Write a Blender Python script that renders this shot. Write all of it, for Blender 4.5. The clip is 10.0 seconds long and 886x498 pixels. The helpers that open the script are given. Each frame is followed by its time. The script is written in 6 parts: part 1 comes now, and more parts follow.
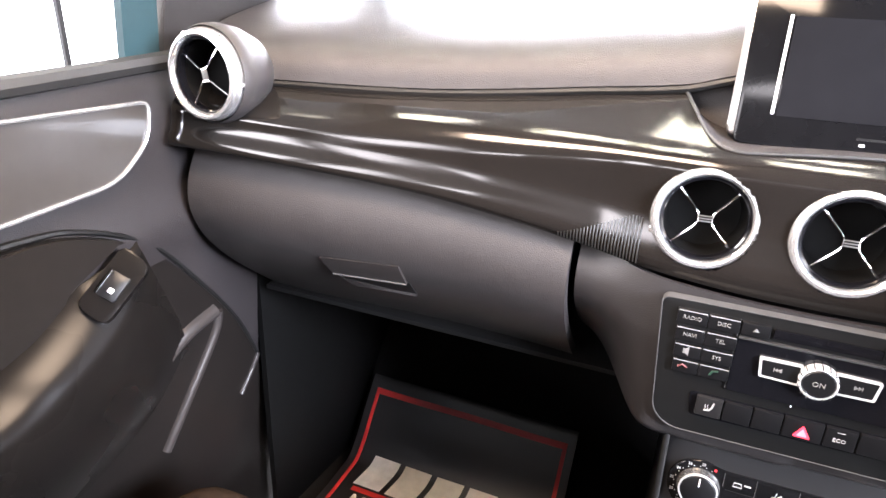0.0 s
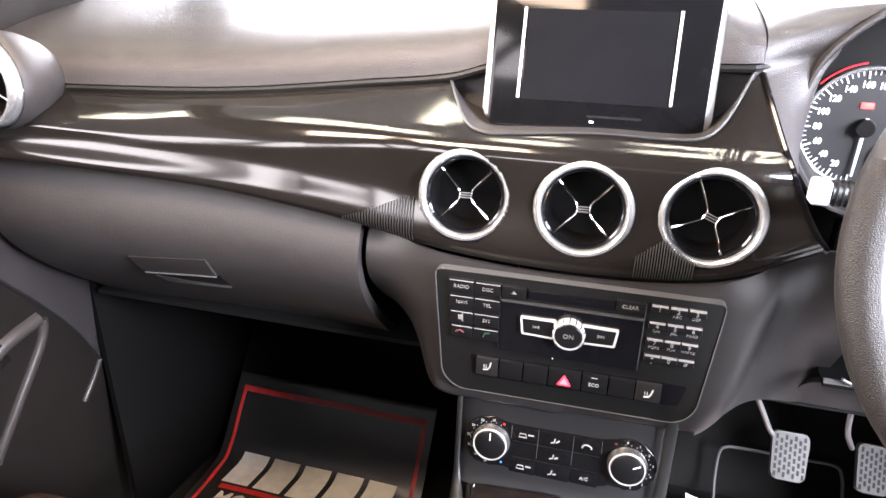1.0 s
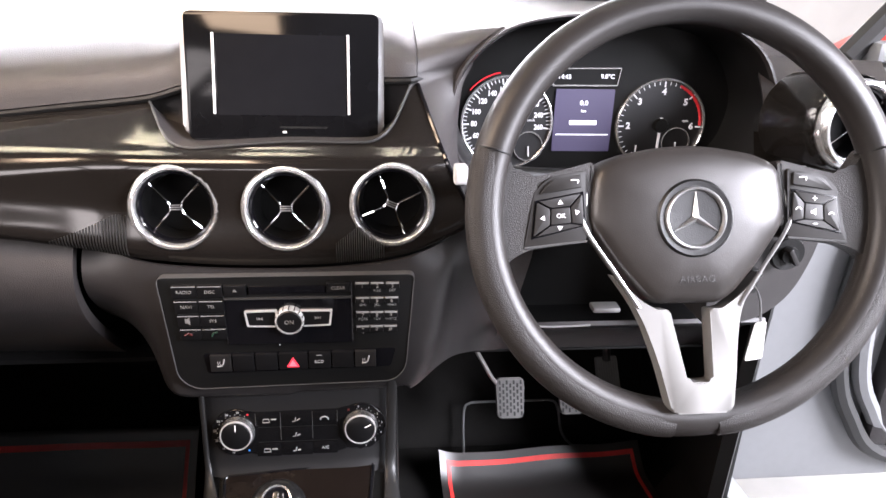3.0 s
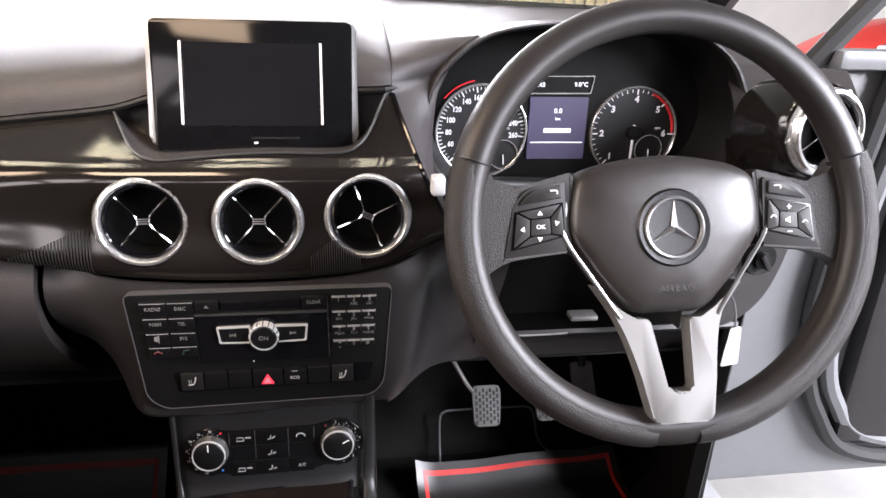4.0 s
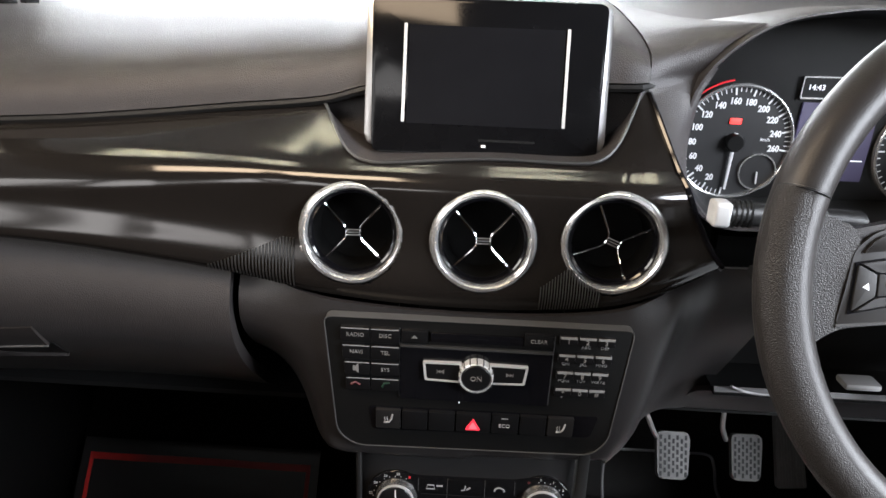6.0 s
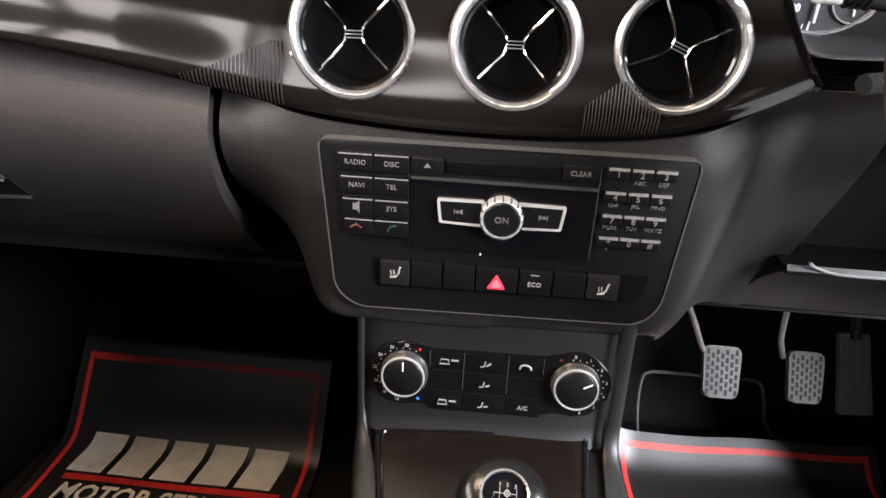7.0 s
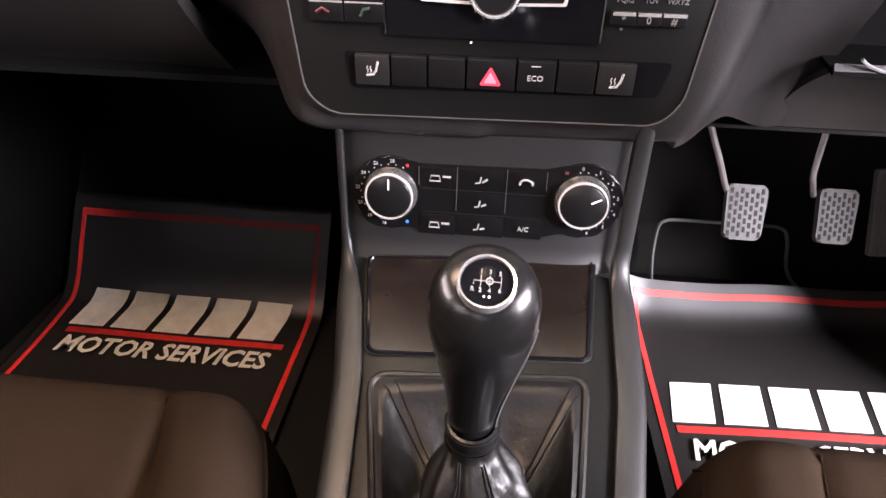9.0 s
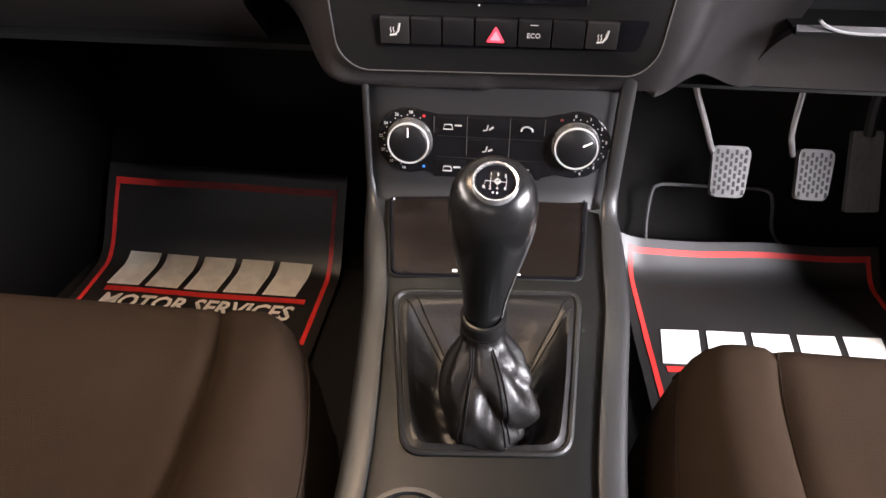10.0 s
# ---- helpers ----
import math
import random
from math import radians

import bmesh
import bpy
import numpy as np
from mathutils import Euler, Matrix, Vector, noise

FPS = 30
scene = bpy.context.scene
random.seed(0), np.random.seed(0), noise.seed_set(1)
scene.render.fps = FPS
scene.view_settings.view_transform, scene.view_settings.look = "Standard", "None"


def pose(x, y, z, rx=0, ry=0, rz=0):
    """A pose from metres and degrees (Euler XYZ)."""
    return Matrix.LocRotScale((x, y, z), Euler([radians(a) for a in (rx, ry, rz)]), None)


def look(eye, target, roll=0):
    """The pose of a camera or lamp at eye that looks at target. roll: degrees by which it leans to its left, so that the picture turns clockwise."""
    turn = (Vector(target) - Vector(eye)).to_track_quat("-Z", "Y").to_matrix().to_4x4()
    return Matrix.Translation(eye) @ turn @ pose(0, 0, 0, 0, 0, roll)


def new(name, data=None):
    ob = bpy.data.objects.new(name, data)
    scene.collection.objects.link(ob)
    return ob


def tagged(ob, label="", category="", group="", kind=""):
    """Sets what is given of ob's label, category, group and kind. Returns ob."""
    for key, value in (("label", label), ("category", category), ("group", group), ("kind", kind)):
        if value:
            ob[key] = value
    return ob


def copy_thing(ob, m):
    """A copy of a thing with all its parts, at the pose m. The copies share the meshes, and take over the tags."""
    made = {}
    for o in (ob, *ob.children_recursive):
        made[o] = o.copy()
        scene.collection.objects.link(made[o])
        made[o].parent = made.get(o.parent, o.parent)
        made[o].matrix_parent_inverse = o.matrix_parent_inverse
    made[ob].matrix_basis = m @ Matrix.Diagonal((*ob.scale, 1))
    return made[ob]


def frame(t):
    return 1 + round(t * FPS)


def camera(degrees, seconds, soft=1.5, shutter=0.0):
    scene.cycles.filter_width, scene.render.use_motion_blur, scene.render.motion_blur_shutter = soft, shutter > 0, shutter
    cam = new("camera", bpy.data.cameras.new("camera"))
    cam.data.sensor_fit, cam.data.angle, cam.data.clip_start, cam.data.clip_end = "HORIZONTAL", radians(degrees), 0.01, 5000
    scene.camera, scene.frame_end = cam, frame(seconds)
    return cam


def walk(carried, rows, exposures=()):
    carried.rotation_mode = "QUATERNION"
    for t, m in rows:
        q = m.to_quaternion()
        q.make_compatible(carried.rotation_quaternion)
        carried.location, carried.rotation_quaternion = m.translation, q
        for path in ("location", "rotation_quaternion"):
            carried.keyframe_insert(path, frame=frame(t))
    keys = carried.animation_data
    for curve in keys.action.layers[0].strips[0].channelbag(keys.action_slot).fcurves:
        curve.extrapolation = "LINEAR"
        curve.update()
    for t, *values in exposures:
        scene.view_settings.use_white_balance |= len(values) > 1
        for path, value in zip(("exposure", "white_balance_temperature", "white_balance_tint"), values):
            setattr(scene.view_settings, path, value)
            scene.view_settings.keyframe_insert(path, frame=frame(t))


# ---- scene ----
cam = camera(69.5, 10.0)
PATH = [
    (0, (-0.118, -0.563, 0.844), (-0.83, 1.139, 0.073), 2.2),
    (0.5, (-0.032, -0.555, 0.846), (-0.674, 1.175, 0.075), 1.9),
    (1, (0.027, -0.556, 0.851), (-0.47, 1.219, 0.075), 1.0),
    (1.5, (0.085, -0.577, 0.849), (-0.193, 1.246, 0.076), 1.2),
    (2, (0.101, -0.596, 0.86), (0.023, 1.253, 0.101), 1.3),
    (2.5, (0.096, -0.628, 0.864), (0.177, 1.227, 0.12), 1.3),
    (3, (0.102, -0.635, 0.867), (0.286, 1.219, 0.138), 1.5),
    (3.2, (0.105, -0.634, 0.87), (0.324, 1.219, 0.149), 1.6),
    (4.3, (0.077, -0.605, 0.872), (0.361, 1.24, 0.156), 1.8),
    (4.5, (0.049, -0.588, 0.877), (0.332, 1.256, 0.158), 1.9),
    (5, (0.012, -0.551, 0.88), (0.189, 1.306, 0.156), 2.0),
    (5.2, (0.003, -0.537, 0.877), (0.128, 1.322, 0.148), 2.0),
    (6.3, (-0.018, -0.479, 0.82), (-0.122, 1.369, 0.063), 2.4),
    (6.5, (-0.01, -0.466, 0.782), (-0.131, 1.374, 0.009), 2.5),
    (7, (-0.005, -0.442, 0.717), (-0.154, 1.361, -0.136), 2.5),
    (7.5, (0.005, -0.43, 0.691), (-0.157, 1.315, -0.272), 2.6),
    (8, (0.012, -0.419, 0.669), (-0.151, 1.272, -0.386), 2.1),
    (8.5, (0.014, -0.415, 0.65), (-0.152, 1.228, -0.478), 1.4),
    (9, (0.015, -0.413, 0.641), (-0.16, 1.198, -0.53), 0.7),
    (9.5, (0.017, -0.432, 0.642), (-0.165, 1.164, -0.55), 0.2),
    (10, (0.017, -0.499, 0.65), (-0.167, 1.092, -0.548), 0.0),
]
EXPOSURES = [(0, 2.20, 5900, 17), (1.5, 1.70, 6100, 18), (2.5, 1.17, 6200, 19), (3.2, 0.85, 6150, 19), (4.5, 0.38, 6200, 17), (5.2, 0.24, 6150, 15), (6.4, 0.30, 6000, 10), (7.2, 1.17, 6300, 17), (8.5, 1.52, 6450, 29), (10, 1.48, 6350, 19)]
walk(cam, [(t, look(eye, target, roll)) for t, eye, target, roll in PATH], EXPOSURES)

# ---- world and lights ----
world = bpy.data.worlds.new("showroom_daylight")
scene.world = world
world.use_nodes = True
wn = world.node_tree.nodes
sky = wn.new("ShaderNodeTexSky")
sky.sky_type, sky.sun_disc = "NISHITA", False
sky.sun_elevation, sky.sun_rotation = radians(40), radians(0)
world.node_tree.links.new(sky.outputs[0], wn["Background"].inputs[0])
wn["Background"].inputs[1].default_value = 0.08


def area_lamp(name, m, sx, sy, watts, color=(1, 1, 1)):
    data = bpy.data.lights.new(name, "AREA")
    data.shape, data.size, data.size_y, data.energy, data.color = "RECTANGLE", sx, sy, watts, color
    ob = new(name, data)
    ob.matrix_world = m
    return tagged(ob, "unseen area lamp for the showroom daylight", "light", kind="structure")


# daylight of the glazed showroom front ahead of the car and of its sides; the rear lamp is added fill
area_lamp("front_glazing_light", look((-1.5, 6.2, 2.6), (-0.2, 0.3, 0.8)), 7.0, 2.6, 900, (1.0, 0.98, 0.96))
area_lamp("side_glazing_light", look((-5.0, -0.6, 2.5), (-0.3, 0.0, 0.7)), 5.0, 2.0, 420, (1.0, 0.91, 0.80))
area_lamp("workshop_door_light", look((3.0, -1.6, 1.85), (0.25, 0.1, 0.25)), 2.4, 1.2, 440, (0.98, 0.99, 1.0))
# unseen fill from behind, placed to reflect in the fascia's left end
area_lamp("rear_fill_light", look((-2.7, -6.3, 2.6), (-0.2, 0.0, 0.6)), 4.6, 1.9, 190, (1.0, 0.93, 0.85))

# warm courtesy lamp in the roof lining, lit while the door stands open
area_lamp("courtesy_light", pose(-0.30, -0.28, 1.185), 0.30, 0.18, 3.6, (1.0, 0.74, 0.48))
bpy.data.objects["courtesy_light"]["label"] = "warm light of the roof lamp"

# ---- small tools ----
WORLD_PARTS = {}


def thing(name, label, category, base=(0, 0, 0), m=None, group="", kind=""):
    """An Empty at the base of a thing. With base, its parts are given in world coordinates; with a pose m, in its own."""
    ob = new(name)
    ob.empty_display_size = 0.02
    ob.matrix_basis = m if m is not None else Matrix.Translation(base)
    WORLD_PARTS[ob] = Matrix() if m is not None else Matrix.Translation(base).inverted()
    return tagged(ob, label, category, group, kind)


def part(name, bm, material, parent=None, label="", smooth=40):
    """Links a bmesh as one mesh object under a thing or a part."""
    me = bpy.data.meshes.new(name)
    bmesh.ops.recalc_face_normals(bm, faces=bm.faces[:])
    bm.to_mesh(me)
    bm.free()
    return part_mesh(name, me, material, parent, label, smooth)


def part_mesh(name, me, material, parent=None, label="", smooth=40):
    me.materials.clear()
    me.materials.append(material)
    if smooth:
        me.shade_smooth()
        me.set_sharp_from_angle(angle=radians(smooth))
    ob = new(name, me)
    if parent is not None:
        ob.parent = parent
        ob.matrix_parent_inverse = WORLD_PARTS.get(parent, Matrix())
    if label:
        ob["label"] = label
    return ob


def solo(name, bm, material, label, category, group="", kind="", smooth=40):
    return tagged(part(name, bm, material, None, "", smooth), label, category, group, kind)


def add_box(bm, c, s, bevel=0.0, m=None, seg=2):
    r = bmesh.ops.create_cube(bm, size=1.0)
    vs = r["verts"]
    bmesh.ops.scale(bm, vec=s, verts=vs)
    if bevel:
        es = list({e for v in vs for e in v.link_edges})
        r = bmesh.ops.bevel(bm, geom=es, offset=bevel, segments=seg, profile=0.6, affect="EDGES")
        vs = list({v for f in r["faces"] for v in f.verts} | {v for v in vs if v.is_valid})
    bmesh.ops.translate(bm, vec=c, verts=vs)
    if m is not None:
        bmesh.ops.transform(bm, matrix=m, verts=vs)
    return vs


def box(c, s, bevel=0.0, m=None, seg=2):
    bm = bmesh.new()
    add_box(bm, c, s, bevel, m, seg)
    return bm


def add_grid(bm, rows, close_u=False, close_v=False, cap=False):
    """A skin over rows of points."""
    vs = [[bm.verts.new(p) for p in row] for row in rows]
    n, k = len(vs), len(vs[0])
    for i in range(n if close_v else n - 1):
        for j in range(k if close_u else k - 1):
            a, b, c, d = vs[i][j], vs[i][(j + 1) % k], vs[(i + 1) % n][(j + 1) % k], vs[(i + 1) % n][j]
            bm.faces.new((a, b, c, d))
    if cap:
        bm.faces.new(vs[0])
        bm.faces.new(vs[-1])
    return vs


def sheet(fn, nu, nv, thick):
    """A curved panel fn(u, v) with thickness; u and v run from 0 to 1. It is thickened away from its normal (du x dv)."""
    P = [[Vector(fn(j / nu, i / nv)) for j in range(nu + 1)] for i in range(nv + 1)]
    Q = []
    for i in range(nv + 1):
        row = []
        for j in range(nu + 1):
            du = P[i][min(j + 1, nu)] - P[i][max(j - 1, 0)]
            dv = P[min(i + 1, nv)][j] - P[max(i - 1, 0)][j]
            n = du.cross(dv)
            n = n.normalized() if n.length > 1e-12 else Vector((0, 0, 1))
            row.append(P[i][j] - thick * n)
        Q.append(row)
    bm = bmesh.new()
    a, b = add_grid(bm, P), add_grid(bm, Q)
    edge = lambda g: [g[0][j] for j in range(nu)] + [g[i][nu] for i in range(nv)] + [g[nv][j] for j in range(nu, 0, -1)] + [g[i][0] for i in range(nv, 0, -1)]
    ea, eb = edge(a), edge(b)
    for i in range(len(ea)):
        k = (i + 1) % len(ea)
        bm.faces.new((ea[i], ea[k], eb[k], eb[i]))
    return bm


def add_prism(bm, outline, y0, y1, m=None, bevel=0.0):
    """An outline of (x, z) pushed from y0 (facing the rear) to y1."""
    front = [bm.verts.new((x, y0, z)) for x, z in outline]
    back = [bm.verts.new((x, y1, z)) for x, z in outline]
    f = bm.faces.new(front)
    bm.faces.new(back)
    n = len(front)
    for i in range(n):
        bm.faces.new((front[i], front[(i + 1) % n], back[(i + 1) % n], back[i]))
    vs = front + back
    if bevel:
        r = bmesh.ops.bevel(bm, geom=list(f.edges), offset=bevel, segments=2, profile=0.6, affect="EDGES")
        vs = list({v for g in r["faces"] for v in g.verts} | {v for v in vs if v.is_valid})
    if m is not None:
        bmesh.ops.transform(bm, matrix=m, verts=vs)
    return vs


def prism(outline, y0, y1, m=None, bevel=0.0):
    bm = bmesh.new()
    add_prism(bm, outline, y0, y1, m, bevel)
    return bm


def rounded(points, r, seg=5):
    """An outline with its corners rounded; r is one radius or one for each corner."""
    out, n = [], len(points)
    for i in range(n):
        p, a, b = Vector(points[i]), Vector(points[i - 1]), Vector(points[(i + 1) % n])
        ri = r[i] if isinstance(r, (list, tuple)) else r
        ri = min(ri, 0.48 * (a - p).length, 0.48 * (b - p).length)
        s, e = p + (a - p).normalized() * ri, p + (b - p).normalized() * ri
        for k in range(seg + 1):
            t = k / seg
            out.append(tuple((1 - t) ** 2 * s + 2 * t * (1 - t) * p + t * t * e))
    return out


def rect(x0, x1, z0, z1, r=0.0, seg=4):
    pts = [(x0, z0), (x1, z0), (x1, z1), (x0, z1)]
    return rounded(pts, r, seg) if r else pts


def add_ring(bm, outer, inner, y0, y1):
    """A frame between two outlines with the same number of points."""
    A = [[bm.verts.new((x, y, z)) for x, z in o] for o, y in ((outer, y0), (inner, y0), (inner, y1), (outer, y1))]
    n = len(outer)
    for k in range(4):
        a, b = A[k], A[(k + 1) % 4]
        for i in range(n):
            bm.faces.new((a[i], a[(i + 1) % n], b[(i + 1) % n], b[i]))


def frame_ring(outer, inner, y0, y1):
    bm = bmesh.new()
    add_ring(bm, outer, inner, y0, y1)
    return bm


def add_revolve(bm, profile, n=32, m=None, sweep=1.0, start=0.0):
    """Turns a profile of (radius, height) round the axis y; height runs to the rear (-y)."""
    whole = sweep >= 0.999
    rows = []
    for r, h in profile:
        k = n if whole else n + 1
        rows.append([(r * math.cos(start + 2 * math.pi * sweep * i / n), -h, r * math.sin(start + 2 * math.pi * sweep * i / n)) for i in range(k)])
    vs = [v for row in add_grid(bm, rows, close_u=whole) for v in row]
    if m is not None:
        bmesh.ops.transform(bm, matrix=m, verts=vs)
    return vs


def revolve(profile, n=32, m=None, sweep=1.0, start=0.0):
    bm = bmesh.new()
    add_revolve(bm, profile, n, m, sweep, start)
    bmesh.ops.remove_doubles(bm, verts=bm.verts[:], dist=1e-6)
    return bm


def add_tube(bm, path, r, n=8, flat=1.0, closed=False):
    """A round bar along a path; r may be one radius for each point."""
    P = [Vector(p) for p in path]
    rows, up = [], None
    for i, p in enumerate(P):
        a, b = (P[i - 1], P[(i + 1) % len(P)]) if closed else (P[max(i - 1, 0)], P[min(i + 1, len(P) - 1)])
        d = (b - a).normalized()
        if up is None:
            up = d.orthogonal().normalized()
        up = (up - d * up.dot(d)).normalized()
        side = d.cross(up)
        ri = r[i] if isinstance(r, (list, tuple)) else r
        rows.append([p + ri * (math.cos(2 * math.pi * k / n) * up * flat + math.sin(2 * math.pi * k / n) * side) for k in range(n)])
    return add_grid(bm, rows, close_u=True, close_v=closed, cap=not closed)


def tube(path, r, n=8, flat=1.0, closed=False):
    bm = bmesh.new()
    add_tube(bm, path, r, n, flat, closed)
    return bm


def curve_through(points, steps=8):
    """A smooth line through a few points."""
    P = [Vector(p) for p in points]
    out = []
    for i in range(len(P) - 1):
        a, b, c, d = P[max(i - 1, 0)], P[i], P[i + 1], P[min(i + 2, len(P) - 1)]
        for k in range(steps):
            t = k / steps
            out.append(0.5 * ((2 * b) + (c - a) * t + (2 * a - 5 * b + 4 * c - d) * t * t + (3 * b - a - 3 * c + d) * t ** 3))
    out.append(P[-1])
    return out


def along(points):
    """A smooth function of x through a few (x, value, ...) rows."""
    xs = [p[0] for p in points]
    def f(x):
        x = min(max(x, xs[0]), xs[-1])
        i = min(max(sum(1 for a in xs if a <= x) - 1, 0), len(xs) - 2)
        t = (x - xs[i]) / (xs[i + 1] - xs[i])
        t0, t1 = xs[i], xs[i + 1]
        out = []
        for k in range(1, len(points[0])):
            a, b = points[i][k], points[i + 1][k]
            sa = (points[i + 1][k] - points[i - 1][k]) / (xs[i + 1] - xs[i - 1]) if i > 0 else (b - a) / (t1 - t0)
            sb = (points[i + 2][k] - a) / (xs[i + 2] - t0) if i + 2 < len(xs) else (b - a) / (t1 - t0)
            h = t1 - t0
            out.append((2 * t**3 - 3 * t**2 + 1) * a + (t**3 - 2 * t**2 + t) * h * sa + (-2 * t**3 + 3 * t**2) * b + (t**3 - t**2) * h * sb)
        return out
    return f


def softened(f, x0, radius):
    """The function f, averaged over a stretch that opens out to the left of x0."""
    def g(x):
        r = radius * min(1, max(0, (x0 - x) / 0.12))
        rows = [f(x + r * d) for d in (-1, -0.7, -0.4, -0.15, 0.15, 0.4, 0.7, 1)]
        return [sum(c) / len(rows) for c in zip(*rows)]
    return g


def lettering(text, size, m, material, parent, name="lettering", depth=0.0004, align="CENTER", squash=1.0, label="", bold=0.0, slant=0.0):
    """Words that stand on a face: drawn in the x-z plane, facing the rear, then moved by m."""
    cu = bpy.data.curves.new(name, "FONT")
    cu.body, cu.size, cu.extrude, cu.resolution_u = text, size, depth, 2
    cu.align_x, cu.align_y, cu.offset, cu.shear = align, "CENTER", bold, slant
    tmp = bpy.data.objects.new(name, cu)
    me = bpy.data.meshes.new_from_object(tmp)
    bpy.data.objects.remove(tmp)
    me.transform(m @ pose(0, 0, 0, 90) @ Matrix.Diagonal((squash, 1, 1, 1)))
    return part_mesh(name, me, material, parent, label, 0)


def at(x, y, z, rx=0, ry=0, rz=0):
    return pose(x, y, z, rx, ry, rz)


# ---- materials ----
def material(name, color, rough=0.5, metal=0.0, spread=0.15, scale=60.0, bump=0.0, bump_scale=400.0, kind="noise", coat=0.0, wear=0.1, spec=0.5):
    m = bpy.data.materials.new(name)
    m.use_nodes = True
    nt, b = m.node_tree, m.node_tree.nodes["Principled BSDF"]
    L = nt.links.new
    b.inputs["Roughness"].default_value, b.inputs["Metallic"].default_value = rough, metal
    b.inputs["Coat Weight"].default_value, b.inputs["Specular IOR Level"].default_value = coat, spec
    b.inputs["Coat Roughness"].default_value = 0.04
    tc = nt.nodes.new("ShaderNodeTexCoord")
    n1 = nt.nodes.new("ShaderNodeTexNoise")
    n1.inputs["Scale"].default_value, n1.inputs["Detail"].default_value = scale, 5
    n2 = nt.nodes.new("ShaderNodeTexNoise")
    n2.inputs["Scale"].default_value, n2.inputs["Detail"].default_value = scale * 0.12, 3
    L(tc.outputs["Object"], n1.inputs["Vector"]), L(tc.outputs["Object"], n2.inputs["Vector"])
    mix = nt.nodes.new("ShaderNodeMath")
    mix.operation = "ADD"
    L(n1.outputs[0], mix.inputs[0]), L(n2.outputs[0], mix.inputs[1])
    rng = nt.nodes.new("ShaderNodeMapRange")
    rng.inputs[1].default_value, rng.inputs[2].default_value = 0.6, 1.4
    L(mix.outputs[0], rng.inputs[0])
    ramp = nt.nodes.new("ShaderNodeMix")
    ramp.data_type = "RGBA"
    ramp.inputs[6].default_value = (*[c * (1 - spread) for c in color], 1)
    ramp.inputs[7].default_value = (*[min(1, c * (1 + spread)) for c in color], 1)
    L(rng.outputs[0], ramp.inputs[0]), L(ramp.outputs[2], b.inputs["Base Color"])
    rr = nt.nodes.new("ShaderNodeMapRange")
    rr.inputs[3].default_value, rr.inputs[4].default_value = max(0.02, rough * (1 - wear)), min(1, rough * (1 + wear))
    L(n2.outputs[0], rr.inputs[0]), L(rr.outputs[0], b.inputs["Roughness"])
    if bump:
        t = nt.nodes.new("ShaderNodeTexVoronoi" if kind == "grain" else "ShaderNodeTexNoise")
        t.inputs["Scale"].default_value = bump_scale
        L(tc.outputs["Object"], t.inputs["Vector"])
        bp = nt.nodes.new("ShaderNodeBump")
        bp.inputs["Strength"].default_value, bp.inputs["Distance"].default_value = bump, 0.001
        L(t.outputs[0], bp.inputs["Height"]), L(bp.outputs[0], b.inputs["Normal"])
    return m


def glow(name, color, strength):
    m = bpy.data.materials.new(name)
    m.use_nodes = True
    b = m.node_tree.nodes["Principled BSDF"]
    b.inputs["Base Color"].default_value = (*color, 1)
    b.inputs["Emission Color"].default_value = (*color, 1)
    b.inputs["Emission Strength"].default_value = strength
    return m


def clear_glass(name, tint=(1, 1, 1), rough=0.0):
    m = bpy.data.materials.new(name)
    m.use_nodes = True
    b = m.node_tree.nodes["Principled BSDF"]
    b.inputs["Base Color"].default_value = (*tint, 1)
    b.inputs["Transmission Weight"].default_value, b.inputs["Roughness"].default_value, b.inputs["IOR"].default_value = 1.0, rough, 1.45
    return m


M_PAD = material("grained_soft_dash_plastic", (0.032, 0.0288, 0.0288), 0.45, bump=0.35, bump_scale=900, kind="grain", spec=0.4)
M_LOWER = material("grained_grey_plastic", (0.0178, 0.0163, 0.0163), 0.36, bump=0.16, bump_scale=1000, kind="grain", spec=0.30)
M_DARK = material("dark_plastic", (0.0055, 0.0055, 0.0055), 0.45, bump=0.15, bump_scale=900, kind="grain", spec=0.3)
M_GLOSS = material("gloss_brown_black_trim", (0.0085, 0.0073, 0.0065), 0.12, coat=0.0, spread=0.3, scale=8, spec=0.42)
M_PIANO = material("piano_black", (0.004, 0.004, 0.005), 0.09, spec=0.35)
M_FACE = material("satin_black_faceplate", (0.006, 0.006, 0.006), 0.33, spec=0.28)
M_BUTTON = material("black_button", (0.0055, 0.0055, 0.006), 0.32, spec=0.35)
M_CHROME = material("satin_chrome", (0.76, 0.76, 0.76), 0.22, metal=0.85, spread=0.05)
M_BRIGHT = material("bright_chrome", (0.85, 0.85, 0.86), 0.08, metal=1.0, spread=0.03)
M_SILVER = material("silver_paint", (0.36, 0.36, 0.36), 0.30, metal=0.85, spread=0.05)
M_SPOKE = material("satin_silver_spoke", (0.130, 0.127, 0.122), 0.50, metal=0.40, spread=0.06, wear=0.05, spec=0.3)
M_WHITE = material("white_print", (0.8, 0.8, 0.8), 0.5, spread=0.05)
M_LEATHER = material("black_leather", (0.0050, 0.0046, 0.0044), 0.41, bump=0.5, bump_scale=160, spec=0.32)
M_SEAT = material("brown_seat_cloth", (0.0170, 0.0106, 0.0066), 0.9, bump=0.6, bump_scale=1400, spec=0.05)
M_CARPET = material("black_carpet", (0.010, 0.0095, 0.009), 0.95, bump=0.8, bump_scale=900, spec=0.08)
M_MAT = material("black_glossy_floor_paper", (0.016, 0.0148, 0.0140), 0.34, spread=0.25, scale=10, spec=0.75)
